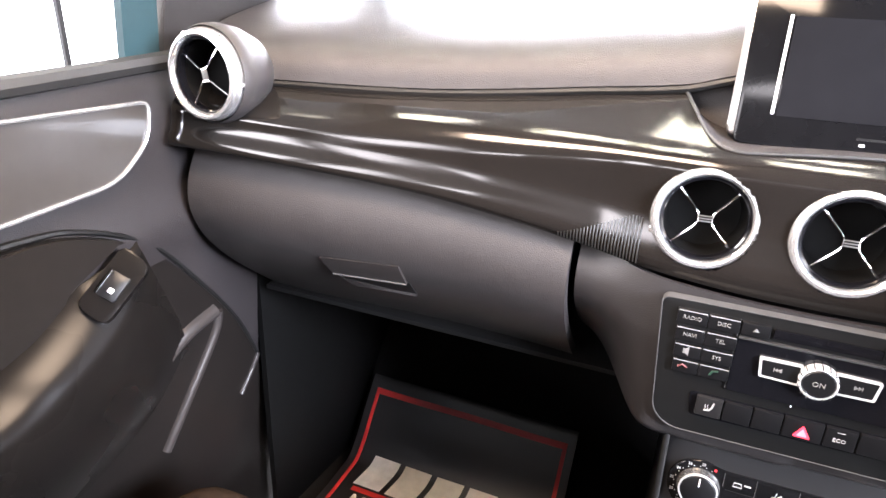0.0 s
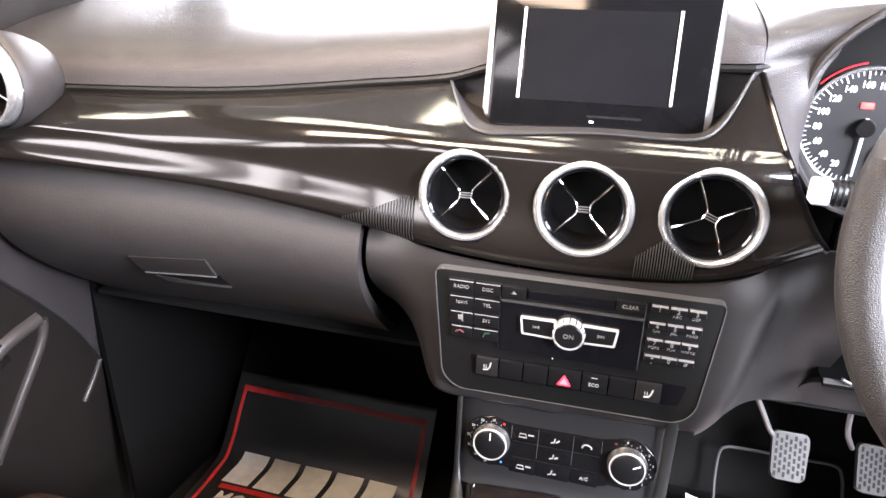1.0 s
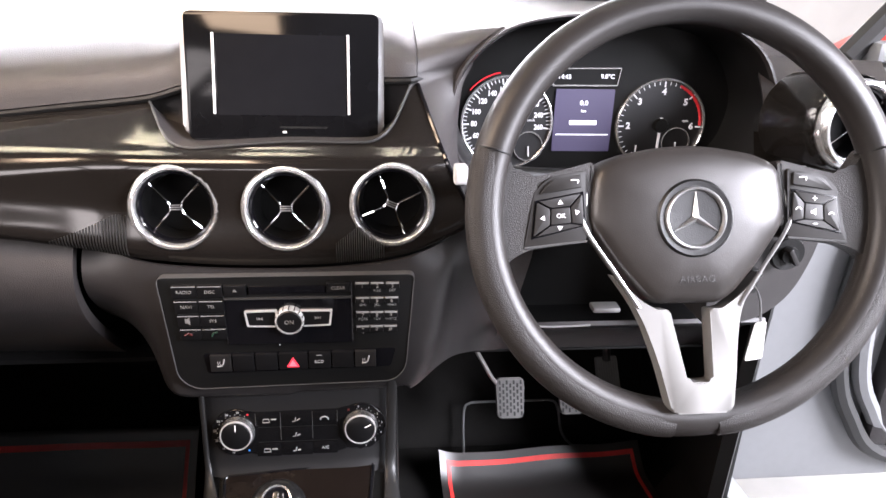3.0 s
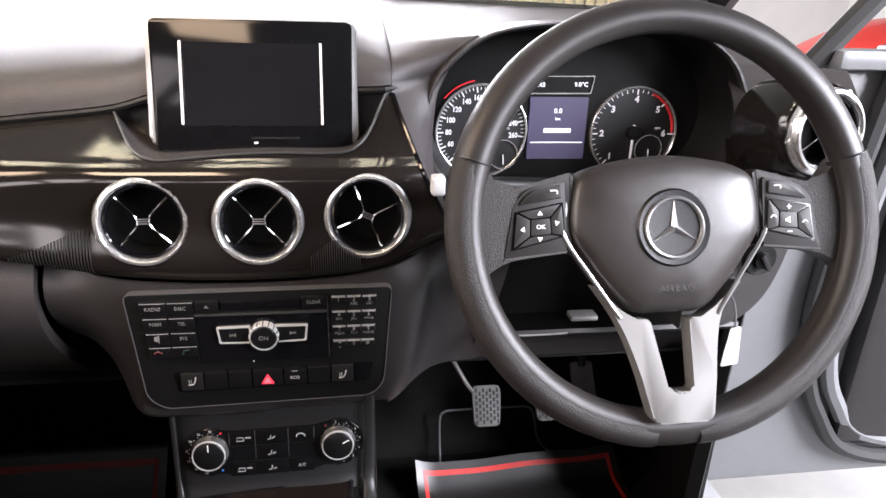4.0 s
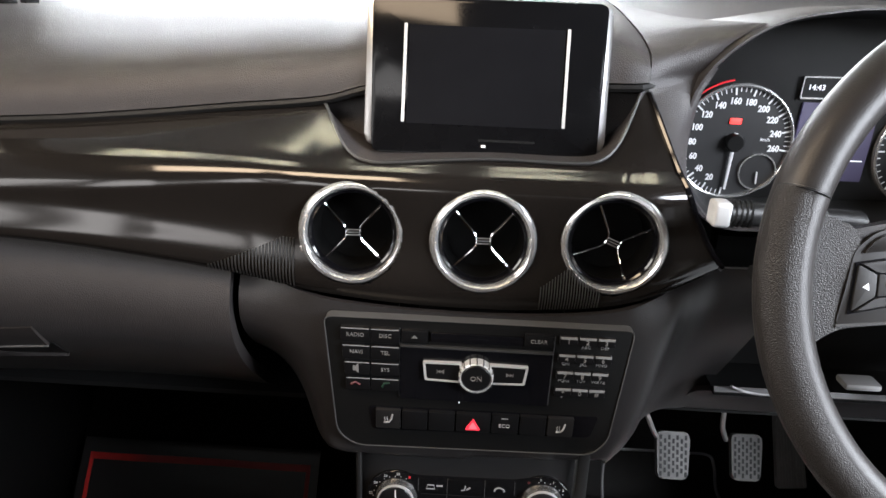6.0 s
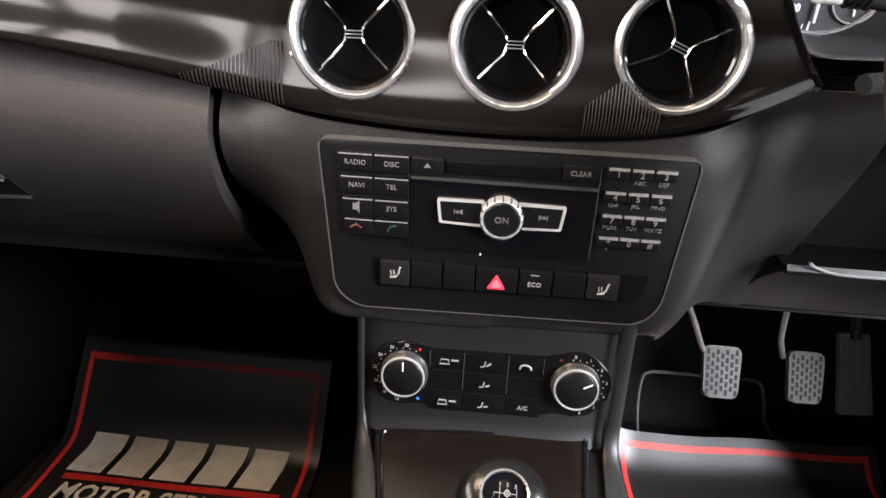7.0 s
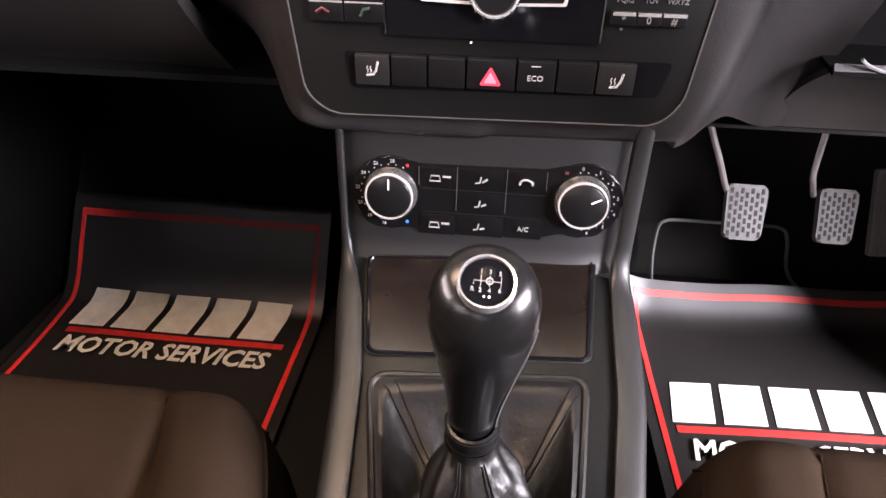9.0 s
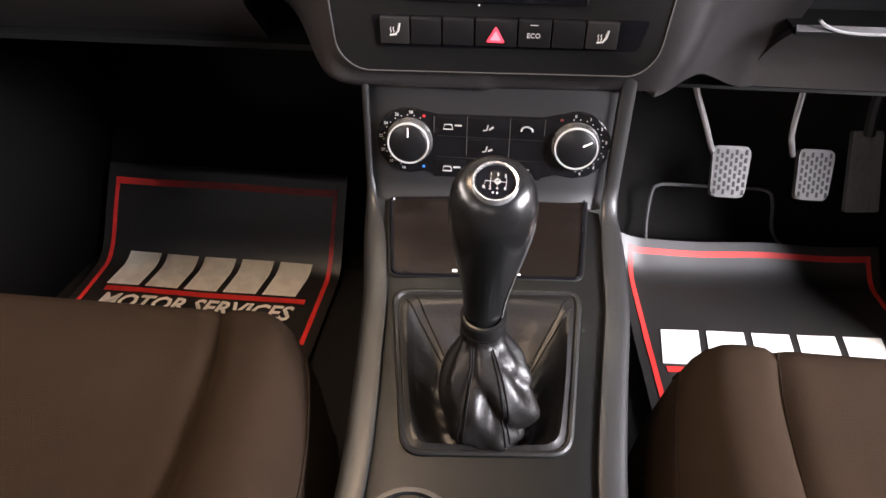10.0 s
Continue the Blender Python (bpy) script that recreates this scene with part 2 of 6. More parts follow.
M_CONSOLE = material("dark_console_plastic", (0.0030, 0.0031, 0.0030), 0.42, spread=0.08, bump=0.06, bump_scale=1100, kind="grain", spec=0.18, wear=0.02)
# the same console plastic, paler and glossier for the light on its front
M_FRONT = material("console_plastic_lit_front", (0.0055, 0.0055, 0.0060), 0.46, spread=0.06, bump=0.04, bump_scale=1200, kind="grain", spec=0.75, wear=0.05)
M_CLIMATE = material("satin_black_control_panel", (0.0042, 0.0042, 0.0047), 0.27, spread=0.06, spec=0.36)
M_ICON = material("soft_white_print", (0.30, 0.30, 0.30), 0.5, spread=0.08)
M_GLOVE = material("grained_glove_box_plastic", (0.027, 0.0242, 0.0236), 0.42, bump=0.3, bump_scale=1000, kind="grain", spec=0.4)
M_BODY = material("white_car_paint", (0.21, 0.214, 0.218), 0.35, coat=0.5, spread=0.04)
M_RUBBER = material("black_rubber_seal", (0.012, 0.012, 0.012), 0.6)
M_PEDAL = material("worn_pedal_rubber", (0.072, 0.070, 0.067), 0.6, spread=0.25, scale=200)
M_LINER = material("charcoal_roof_lining", (0.035, 0.034, 0.033), 0.9, bump=0.3, bump_scale=900)
M_WALL = material("white_showroom_wall", (0.75, 0.75, 0.74), 0.8, spread=0.06, scale=3)
M_FLOOR = material("pale_concrete", (0.21, 0.21, 0.205), 0.7, spread=0.2, scale=6, bump=0.2, bump_scale=60)
M_LCD = material("dark_display_glass", (0.0065, 0.0065, 0.0075), 0.16, spec=0.18)
M_SCREENGLASS = material("black_screen_glass", (0.004, 0.004, 0.0045), 0.11, spec=0.16)
M_FIGURE = glow("backlit_white_figures", (0.62, 0.62, 0.64), 0.20)
M_STRIP = material("bright_strip", (0.85, 0.85, 0.84), 0.25, metal=0.5, spread=0.03)
M_SKIN = material("pale_grey_inner_door", (0.135, 0.138, 0.142), 0.4, spread=0.06)
M_INSERT = material("grey_door_insert", (0.034, 0.031, 0.028), 0.3, coat=0.2, spread=0.12)
M_CLOTH = material("taupe_door_cloth", (0.0085, 0.0068, 0.0056), 0.9, bump=0.4, bump_scale=1500, spec=0.12)
M_TAN = material("dark_brown_lid", (0.007, 0.0050, 0.0042), 0.22, spread=0.05, spec=0.17)
M_PRINT = material("dim_white_print", (0.25, 0.25, 0.25), 0.5, spread=0.05)
M_KEYPRINT = material("worn_grey_print", (0.14, 0.137, 0.132), 0.5, spread=0.2, scale=300)
M_HEATKEY = material("dark_grey_button", (0.012, 0.0115, 0.0115), 0.36, spec=0.4)
M_TEAL = material("blue_green_tint", (0.020, 0.042, 0.050), 0.3, spread=0.2, scale=20, spec=0.3)
# paler than the pocket panel, to paint the highlights on its ribs
M_RIDGE = material("highlit_door_ridge", (0.024, 0.021, 0.020), 0.30, spec=0.5)
M_DIALRED = material("dial_red", (0.6, 0.02, 0.03), 0.5)
M_BLUE = material("blue_print", (0.05, 0.25, 0.8), 0.5)
M_HAZARD = glow("lit_red_triangle", (0.85, 0.035, 0.06), 0.50)
M_LENS = glow("lit_warm_lens", (1.0, 0.75, 0.48), 2.0)
M_SCREENLIT = glow("lit_violet_display", (0.035, 0.030, 0.060), 0.6)
M_LIT = glow("lit_white_figures", (0.8, 0.8, 0.85), 0.7)
M_WARN = glow("lit_red_warning", (0.9, 0.06, 0.05), 1.0)
M_SEAM = material("grey_thread", (0.05, 0.05, 0.05), 0.75)
M_MATRED = material("red_mat_border", (0.60, 0.035, 0.030), 0.35)
M_MATWHITE = material("white_mat_print", (0.75, 0.72, 0.66), 0.35)
M_REDCAR = material("red_paint", (0.34, 0.022, 0.016), 0.35, coat=0.5)
M_WOOD = material("pale_yellow_slats", (0.62, 0.52, 0.30), 0.5, spread=0.2)
M_RIM = material("grey_edge_plastic", (0.06, 0.06, 0.06), 0.35, spread=0.08)
M_EDGE_GREY = material("mid_grey_edge", (0.026, 0.026, 0.026), 0.4)
M_GREEN = material("dim_green_print", (0.008, 0.030, 0.018), 0.5)
M_HAZARD_CORE = glow("lit_pink_core", (0.95, 0.14, 0.17), 0.50)
M_RAIL = material("satin_grey_rail", (0.0105, 0.0104, 0.0105), 0.44, metal=0.05, spread=0.05, spec=0.45, wear=0.02)
M_GRIP = material("smooth_black_leather", (0.006, 0.006, 0.006), 0.24, bump=0.03, bump_scale=800, kind="grain", spec=0.4)
M_DIAL = material("black_dial_face", (0.010, 0.010, 0.011), 0.5)
M_TIP = material("pale_grey_plastic", (0.34, 0.34, 0.34), 0.4)
M_PAPER = material("white_paper", (0.50, 0.49, 0.47), 0.8, spread=0.04)
M_RIMLEATHER = material("smooth_wheel_leather", (0.018, 0.0160, 0.015), 0.40, bump=0.12, bump_scale=1200, kind="grain", spec=0.3)
M_PERF = material("perforated_wheel_leather", (0.017, 0.0152, 0.0142), 0.42, bump=0.45, bump_scale=1150, kind="grain", spec=0.22)
M_PADLEATHER = material("soft_airbag_cover", (0.021, 0.0185, 0.0170), 0.34, bump=0.12, bump_scale=1300, kind="grain", spec=0.36)
M_SWITCHPOD = material("satin_dark_grey_switches", (0.015, 0.0138, 0.013), 0.50, spec=0.22)
M_KNURL = material("dark_chromed_knurl", (0.26, 0.26, 0.26), 0.24, metal=0.8)
M_FLAP = material("smooth_dark_flap", (0.018, 0.016, 0.0155), 0.30, spec=0.4)
M_RIB = material("ribbed_grey_trim", (0.013, 0.012, 0.011), 0.38, spec=0.35)
M_DIMRED = material("dim_red_print", (0.070, 0.008, 0.009), 0.5)
M_PIT = material("dark_pedal_slot", (0.02, 0.02, 0.02), 0.9)
M_ARM = material("bare_steel", (0.32, 0.31, 0.30), 0.36, metal=0.7)
M_EDGING = material("grey_cord", (0.10, 0.10, 0.10), 0.8)
M_SEATSEAM = material("dark_seat_thread", (0.011, 0.0075, 0.005), 0.9, spec=0.1)
M_DOOR = material("grained_door_plastic", (0.017, 0.0150, 0.0155), 0.42, bump=0.3, bump_scale=1000, kind="grain", spec=0.32)
M_ARMREST = material("smooth_black_pocket_plastic", (0.007, 0.0060, 0.0055), 0.33, spec=0.16)
M_ARMBODY = material("smooth_black_armrest", (0.006, 0.0052, 0.0047), 0.27, spec=0.10)
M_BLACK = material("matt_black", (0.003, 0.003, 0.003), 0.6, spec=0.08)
M_SATIN = material("satin_silver_paint", (0.66, 0.66, 0.66), 0.28, metal=0.45, spread=0.04)
# paler grey: painted highlights of the radio keys, and the shelf's edge
M_PALELINE = material("grey_pale_line", (0.19, 0.19, 0.19), 0.38)

# ---- the hall round the car ----
M_BACKWALL = material("grey_rear_wall", (0.32, 0.31, 0.30), 0.8, spread=0.1, scale=3)
M_CELL = glow("lit_warm_cell", (1.0, 0.92, 0.68), 8.0)
M_CEILING = material("dark_grey_ceiling", (0.10, 0.10, 0.10), 0.9, spread=0.1, scale=3)
GROUND = -0.36
solo("ground", box((0, 0, GROUND - 0.05), (14, 16, 0.1)), M_FLOOR, "pale grey concrete showroom floor", "floor", kind="structure", smooth=0)
for nm, c, s in (("wall_north", (0, 8.1, 1.6), (14, 0.2, 4.1)), ("wall_south", (0, -8.1, 1.6), (14, 0.2, 4.1)),
                 ("wall_east", (7.1, 0, 1.6), (0.2, 16.4, 4.1)), ("wall_west", (-7.1, 0, 1.6), (0.2, 16.4, 4.1))):
    solo(nm, box(c, s), M_BACKWALL if nm == "wall_south" else M_WALL, "plain painted showroom wall", "wall", kind="structure", smooth=0)
solo("ceiling", box((0, 0, 3.7), (14.4, 16.4, 0.1)), M_CEILING, "dark grey showroom ceiling", "ceiling", kind="structure", smooth=0)

M_DAY = glow("bright_daylight_outside", (1.0, 0.99, 0.97), 0.9)
glz = thing("window_1", "tall showroom window with bright daylight outside", "window", (-6.99, 4.6, -0.3), kind="structure")
part("daylight", box((-6.985, 4.6, 0.95), (0.02, 4.6, 2.5)), M_DAY, glz, "bright overcast daylight")
for y in (2.28, 4.6, 6.92):
    part("window_frame", box((-6.96, y, 0.95), (0.07, 0.06, 2.6), 0.005), M_LOWER, glz, "dark mullion")
for z in (-0.33, 2.23):
    part("window_frame", box((-6.958, 4.6, z), (0.07, 4.7, 0.06), 0.005), M_LOWER, glz)

# ---- the car's shell ----
body = thing("white_hatchback", "white hatchback body with grey lining and open driver side", "car", (0, 0, -0.1))


def roof_fn(u, v):
    x = -0.60 + 1.20 * u
    y = 0.03 - 1.93 * v
    return (x, y, 1.20 + 0.06 * math.sin(math.pi * min(1, v * 1.1)) - 0.10 * (2 * u - 1) ** 4)


part("roof", sheet(roof_fn, 12, 12, 0.03), M_LINER, body, "grey cloth roof lining")
lamp = thing("roof_lamp", "warm lit courtesy lamp in the grey roof lining", "lamp", (-0.30, -0.28, 1.2))
part("housing", box((-0.30, -0.28, 1.213), (0.36, 0.24, 0.03), 0.008), M_LOWER, lamp)
part("lens", box((-0.30, -0.28, 1.196), (0.31, 0.19, 0.008), 0.003), M_LENS, lamp, "glowing warm lens")
# out of view; tailgate and bench are added to block light from behind
part("unseen_tailgate", sheet(lambda u, v: (-0.62 + 1.24 * u, -1.88 - 0.12 * (1 - v), -0.1 + 1.10 * v), 6, 4, 0.03), M_LINER, body)
part("unseen_rear_bench", sheet(lambda u, v: (-0.62 + 1.24 * u, -1.25 - 0.3 * v, 0.25 + 0.45 * v), 6, 4, 0.1), M_SEAT, body)


def pillar(path, r, mat, name="pillar", label=""):
    return part(name, tube(curve_through(path), r, 8), mat, body, label)


pillar([(-0.70, 0.62, 0.80), (-0.66, 0.30, 1.0), (-0.58, -0.1, 1.19)], 0.04, M_LOWER, label="dark grey windscreen pillar")
pillar([(0.72, 0.60, 0.80), (0.68, 0.30, 1.0), (0.58, -0.1, 1.19)], 0.04, M_LOWER, label="dark grey windscreen pillar")
pillar([(-0.71, -0.95, 0.1), (-0.71, -0.93, 0.75), (-0.62, -0.91, 1.2)], 0.04, M_LINER)
pillar([(0.70, -0.75, 0.1), (0.70, -0.72, 0.75), (0.60, -0.70, 1.2)], 0.05, M_LINER)
pillar([(-0.67, -1.9, 0.75), (-0.62, -1.80, 1.2)], 0.045, M_LINER)
pillar([(0.66, -1.9, 0.75), (0.60, -1.75, 1.2)], 0.07, M_LINER)
part("bulkhead", sheet(lambda u, v: (-0.72 + 1.44 * u, 0.66, -0.05 + 0.86 * v), 4, 4, 0.02), M_DARK, body)
part("floor_pan", sheet(lambda u, v: (-0.71 + 1.42 * u, -1.8 + 2.28 * v, -0.012), 4, 4, 0.03), M_CARPET, body, "black carpeted floor")
part("toe_board", sheet(lambda u, v: (-0.71 + 0.62 * u, 0.31 + 0.30 * v, -0.012 + 0.42 * v), 4, 8, 0.02), M_CARPET, body, "black carpeted toe board")
part("toe_board", sheet(lambda u, v: (0.09 + 0.62 * u, 0.46 + 0.18 * v, -0.012 + 0.45 * v ** 1.3), 4, 8, 0.02), M_CARPET, body, "black carpeted toe board")
# out of view; the right one is raised to block light from the rear side
part("unseen_side_panel", box((-0.715, -1.43, 0.33), (0.03, 0.95, 0.85), 0.01), M_LINER, body)
part("unseen_side_panel", box((0.700, -1.33, 0.52), (0.03, 1.15, 1.25), 0.01), M_LINER, body)

part("cowl_side", box((-0.715, 0.42, 0.42), (0.03, 0.50, 0.74), 0.01), M_DARK, body)
part("cowl_side", box((0.725, 0.50, 0.42), (0.03, 0.36, 0.74), 0.01), M_DARK, body)

glass_m = clear_glass("window_glass", (0.96, 0.98, 0.97))
wind = part("windscreen", sheet(lambda u, v: ((-0.66 + 1.32 * u) * (1 - 0.12 * v), 0.66 - 0.78 * v, 0.86 + 0.35 * v), 8, 8, 0.004), glass_m, body, "clear laminated windscreen")
wind.visible_shadow = False


# ---- ceiling lights of the hall ----
fix = thing("ceiling_light", "square louvred fluorescent ceiling light with warm lit cells", "ceiling light", m=pose(-0.50, 0.5, 3.56), group="ceiling lights")
part("housing", box((0, 0, 0.05), (0.50, 0.90, 0.08), 0.01), M_WALL, fix, "white metal housing")
for i in range(8):
    part("lit_cell", box((-0.189 + 0.054 * i, 0, -0.003), (0.038, 0.80, 0.03), 0.004), M_CELL, fix, "lit cell")
for x, y in ((0.34, 0.5), (-1.40, 0.5), (1.22, 0.5), (-2.30, 0.5)):
    copy_thing(fix, pose(x, y, 3.56))
# ---- dashboard ----
dash = thing("dashboard", "black soft-touch dashboard with gloss dark brown trim across it", "dashboard", (0, 0.1, 0.45))
LIP = softened(along([(-0.66, -0.01, 0.737), (-0.55, 0.035, 0.733), (-0.45, 0.07, 0.730), (-0.36, 0.088, 0.734), (-0.26, 0.10, 0.745), (-0.15, 0.095, 0.758), (-0.10, 0.09, 0.772), (0.0, 0.09, 0.780), (0.10, 0.09, 0.780), (0.14, 0.09, 0.782), (0.150, 0.12, 0.783), (0.165, 0.19, 0.785), (0.20, 0.20, 0.787), (0.26, 0.20, 0.79), (0.56, 0.20, 0.79), (0.66, 0.12, 0.785)]), -0.18, 0.08)
LOW = softened(along([(-0.66, -0.045, 0.670), (-0.587, -0.038, 0.667), (-0.476, -0.015, 0.656), (-0.345, 0.005, 0.643), (-0.22, 0.012, 0.618), (-0.15, 0.004, 0.606), (-0.05, 0.0, 0.599), (0.064, 0.0, 0.601), (0.138, 0.002, 0.613), (0.21, 0.02, 0.640)]), -0.16, 0.08)
PAD = along([(0.0, 0.0, 0.0), (0.1, 0.006, 0.022), (0.2, 0.028, 0.040), (0.35, 0.09, 0.060), (0.6, 0.22, 0.082), (1.0, 0.52, 0.105)])
POD = along([(-0.30, 0.0), (-0.152, 0.0), (-0.140, 0.013), (-0.122, 0.038), (-0.106, 0.051), (-0.08, 0.0555), (0.0, 0.0555), (0.08, 0.0555), (0.100, 0.051), (0.114, 0.038), (0.128, 0.013), (0.136, 0.0), (0.3, 0.0)])
CREST = 0.719


def pad_fn(u, v):
    x = -0.665 + 1.34 * u
    y, z = LIP(x)
    dy, dz = PAD(v)
    end_z = 0.874 - 0.02 * abs(x)
    flat = min(1, max(0, (x - 0.08) / 0.12))
    dz *= 1 - 0.7 * flat * flat * (3 - 2 * flat)
    zz = z + 0.006 + dz + v * v * (end_z - z - PAD(1.0)[1] * (1 - 0.7 * flat * flat * (3 - 2 * flat)))
    return (x, y - 0.006 + dy * (0.60 - y) / 0.52, zz)


part("upper_pad", sheet(pad_fn, 110, 30, 0.012), M_PAD, dash, "grained soft dash top below the windscreen")
# solid dark tube stands in for the shade under the pad's lip
part("lip_shadow_gap", tube([(-0.655 + 0.80 * i / 60, LIP(-0.655 + 0.80 * i / 60)[0] - 0.003, LIP(-0.655 + 0.80 * i / 60)[1] + 0.0015) for i in range(61)], 0.0042, 8), M_DARK, dash, "dark strip drawn as the shadow gap below the pad")
part("cowl_edge", sheet(lambda u, v: (-0.66 + 1.32 * u, 0.592 + 0.012 * v, 0.876 - 0.02 * abs(-0.66 + 1.32 * u) + 0.012 * v), 40, 2, 0.004), M_DARK, dash, "black edge below the windscreen")
# core below the pad that keeps the light out
part("core", box((0, 0.42, 0.62), (1.36, 0.36, 0.26), 0.01), M_DARK, dash)
part("underside", sheet(lambda u, v: (-0.66 + 0.56 * u, 0.090 + 0.45 * v, 0.440 + 0.03 * v), 4, 4, 0.006), M_DARK, dash)
# small demister outlet near the passenger's corner
for i in range(6):
    part("demister_slot", box((-0.575 + 0.016 * i, 0.16 + 0.012 * i, 0.826 + 0.001 * i), (0.007, 0.022, 0.006), 0.001, None), M_DARK, dash)


def ease(q):
    q = min(1, max(0, q))
    return q * q * (3 - 2 * q)


def fascia_at(x, v):
    """Point of the gloss fascia: a bulge along its lower edge, a wall round the vents, and a crest from which it lies back to the pad or the screen."""
    y0, z0 = LOW(x)
    y1, z1 = LIP(min(x, 0.14))
    k, far = ease((-x - 0.14) / 0.20), ease((-x - 0.40) / 0.14)
    t = v * (z1 - POD(x)[0] - z0) / (z1 - z0)
    z = z0 + (z1 - z0) * t
    base = y0 - 0.0095 * k * math.exp(-((t - 0.06) / (0.08 if t < 0.06 else 0.24)) ** 2) + (1 - k) * (0.006 * max(0, 1 - t / 0.12) ** 2 + 0.012 * ease(t / 0.42))
    turn, arc, crest = radians(70), 0.022 + 0.016 * k, CREST + 0.006 * k
    q = min(1, max(0, (z - crest + arc) / arc))
    y = base - arc / turn * math.log(math.cos(turn * q))
    if z > crest:
        y += (z - crest) * (y1 - y) / max(0.004, z1 - crest)
    old = base + (y1 - y0) * (0.02 * t + 0.98 * (max(0, (t - 0.52) / 0.48)) ** 2.1)
    return (x, min(y, y1) * (1 - far) + old * far, z)


def fascia_fn(u, v):
    return fascia_at(-0.66 + (0.872 - 0.072 * v ** 0.8) * u, v)


VENTS = [(0.0, 0.0, 0.6595), (-0.112, 0.004, 0.660), (0.110, 0.004, 0.6625)]
bm = sheet(fascia_fn, 260, 60, 0.006)
bmesh.ops.delete(bm, geom=[f for f in bm.faces if any((f.calc_center_median().x - x) ** 2 + (f.calc_center_median().z - z) ** 2 < 0.0435 ** 2 for x, y, z in VENTS)], context="FACES")
part("fascia", bm, M_GLOSS, dash, "gloss dark brown fascia trim")
# ribbed strips in the lower fascia
for xa, xb, n in ((-0.238, -0.160, 26), (0.052, 0.104, 22)):
    for i in range(n):
        x = xa + (xb - xa) * i / n
        w = min(1.45, max(0.15, (x + 0.245) / 0.05)) if xa < 0 else min(1.5, (x - 0.022) / 0.034, max(0.25, 1.5 - (x - 0.080) / 0.024))
        part("rib", tube([Vector(fascia_at(x, 0.012 + 0.20 * w * q / 7)) + Vector((0, -0.0004, 0)) for q in range(8)], 0.0008 if xa < 0 else 0.0006, 5), M_RIB, dash)
# scoop behind the screen, with a paler grey edge
part("screen_scoop", sheet(lambda u, v: (-0.158 + 0.302 * u, 0.100 + 0.012 * v, 0.700 + 0.09 * v), 20, 6, 0.004), M_PAD, dash, "grey scoop behind the screen")
bm = bmesh.new()
pts = []
for i in range(61):
    x = -0.150 + 0.287 * i / 60
    p = Vector(fascia_at(x, 1.0))
    pts.append(p + Vector((0, -0.001, 0.0005)))
add_tube(bm, pts, 0.0016, 6)
part("scoop_edge", bm, M_EDGE_GREY, dash)


def scoop_fn(u, v):
    p = Vector(fascia_at(-0.150 + 0.287 * u, 1.0))
    return tuple(p.lerp(Vector((-0.006 + (p.x + 0.006) * 0.95, 0.104, 0.4 * p.z + 0.6 * 0.726)), v))


part("scoop_floor", sheet(scoop_fn, 70, 5, 0.003), M_PAD, dash, "grey floor of the scoop round the screen")
# cheek between the fascia's end and the instrument hood
HOODSIDE = along([(0.0, 0.196, 0.640), (0.35, 0.178, 0.700), (0.7, 0.180, 0.770), (1.0, 0.192, 0.800)])


def cheek_fn(u, v):
    a = Vector(fascia_fn(1.0, v))
    hx, hz = HOODSIDE(v)
    b = Vector((hx + 0.012, 0.106, hz))
    return tuple(a.lerp(b, u) + Vector((0, 0.008 * math.sin(math.pi * u), 0)))


# flank that sweeps from the fascia's end over to the hood and back beside it
HOODEDGE = along([(0.0, 0.190, 0.794), (0.3, 0.203, 0.811), (0.6, 0.218, 0.825), (1.0, 0.240, 0.8385)])


def flank_fn(u, v):
    if v < 0.5:
        return cheek_fn(u, v / 0.5)
    w = (v - 0.5) / 0.5
    a = Vector(pad_fn((0.139 + 0.665) / 1.34, 0.05 + 0.78 * w))
    a.x = 0.1415
    hx, hz = HOODEDGE(min(1, w / 0.35))
    back = max(0, (w - 0.35) / 0.65)
    k = 1.014 - 0.03 * back - 0.08 * back * back
    b = Vector((0.372 - (0.372 - hx) * k, 0.106 + 0.34 * back, 0.752 + (hz - 0.752) * k + 0.003 * back - 0.012 * back * back))
    first = Vector(cheek_fn(u, 1.0))
    p = a.lerp(b, u)
    blend = max(0, 1 - w / 0.12)
    return tuple(p.lerp(first, blend))


part("hood_flank", sheet(flank_fn, 16, 40, 0.004), M_PAD, dash, "grained slope between fascia, pad and hood", 80)
part("fascia_edge", tube([Vector(fascia_fn(1.0, 0.02 + 0.96 * i / 20)) + Vector((0, -0.001, 0)) for i in range(21)], 0.0022, 6), M_PIANO, dash)


GLOVE = along([(0.0, 0.024), (0.06, 0.015), (0.13, 0.0065), (0.20, 0.002), (0.27, 0.001), (0.35, 0.0045), (0.45, 0.015), (0.57, 0.036), (0.70, 0.066), (0.84, 0.104), (1.0, 0.150)])


# soft lower dash round the radio, from the fascia down to the chin, and its lower edge towards the driver
UNDER = along([(0.0, 0.002, 0.437), (0.10, 0.004, 0.439), (0.13, 0.008, 0.440), (0.145, 0.025, 0.439), (0.165, 0.060, 0.435), (0.19, 0.100, 0.427), (0.22, 0.150, 0.404), (0.25, 0.190, 0.382), (0.275, 0.203, 0.374), (0.3, 0.205, 0.373)])


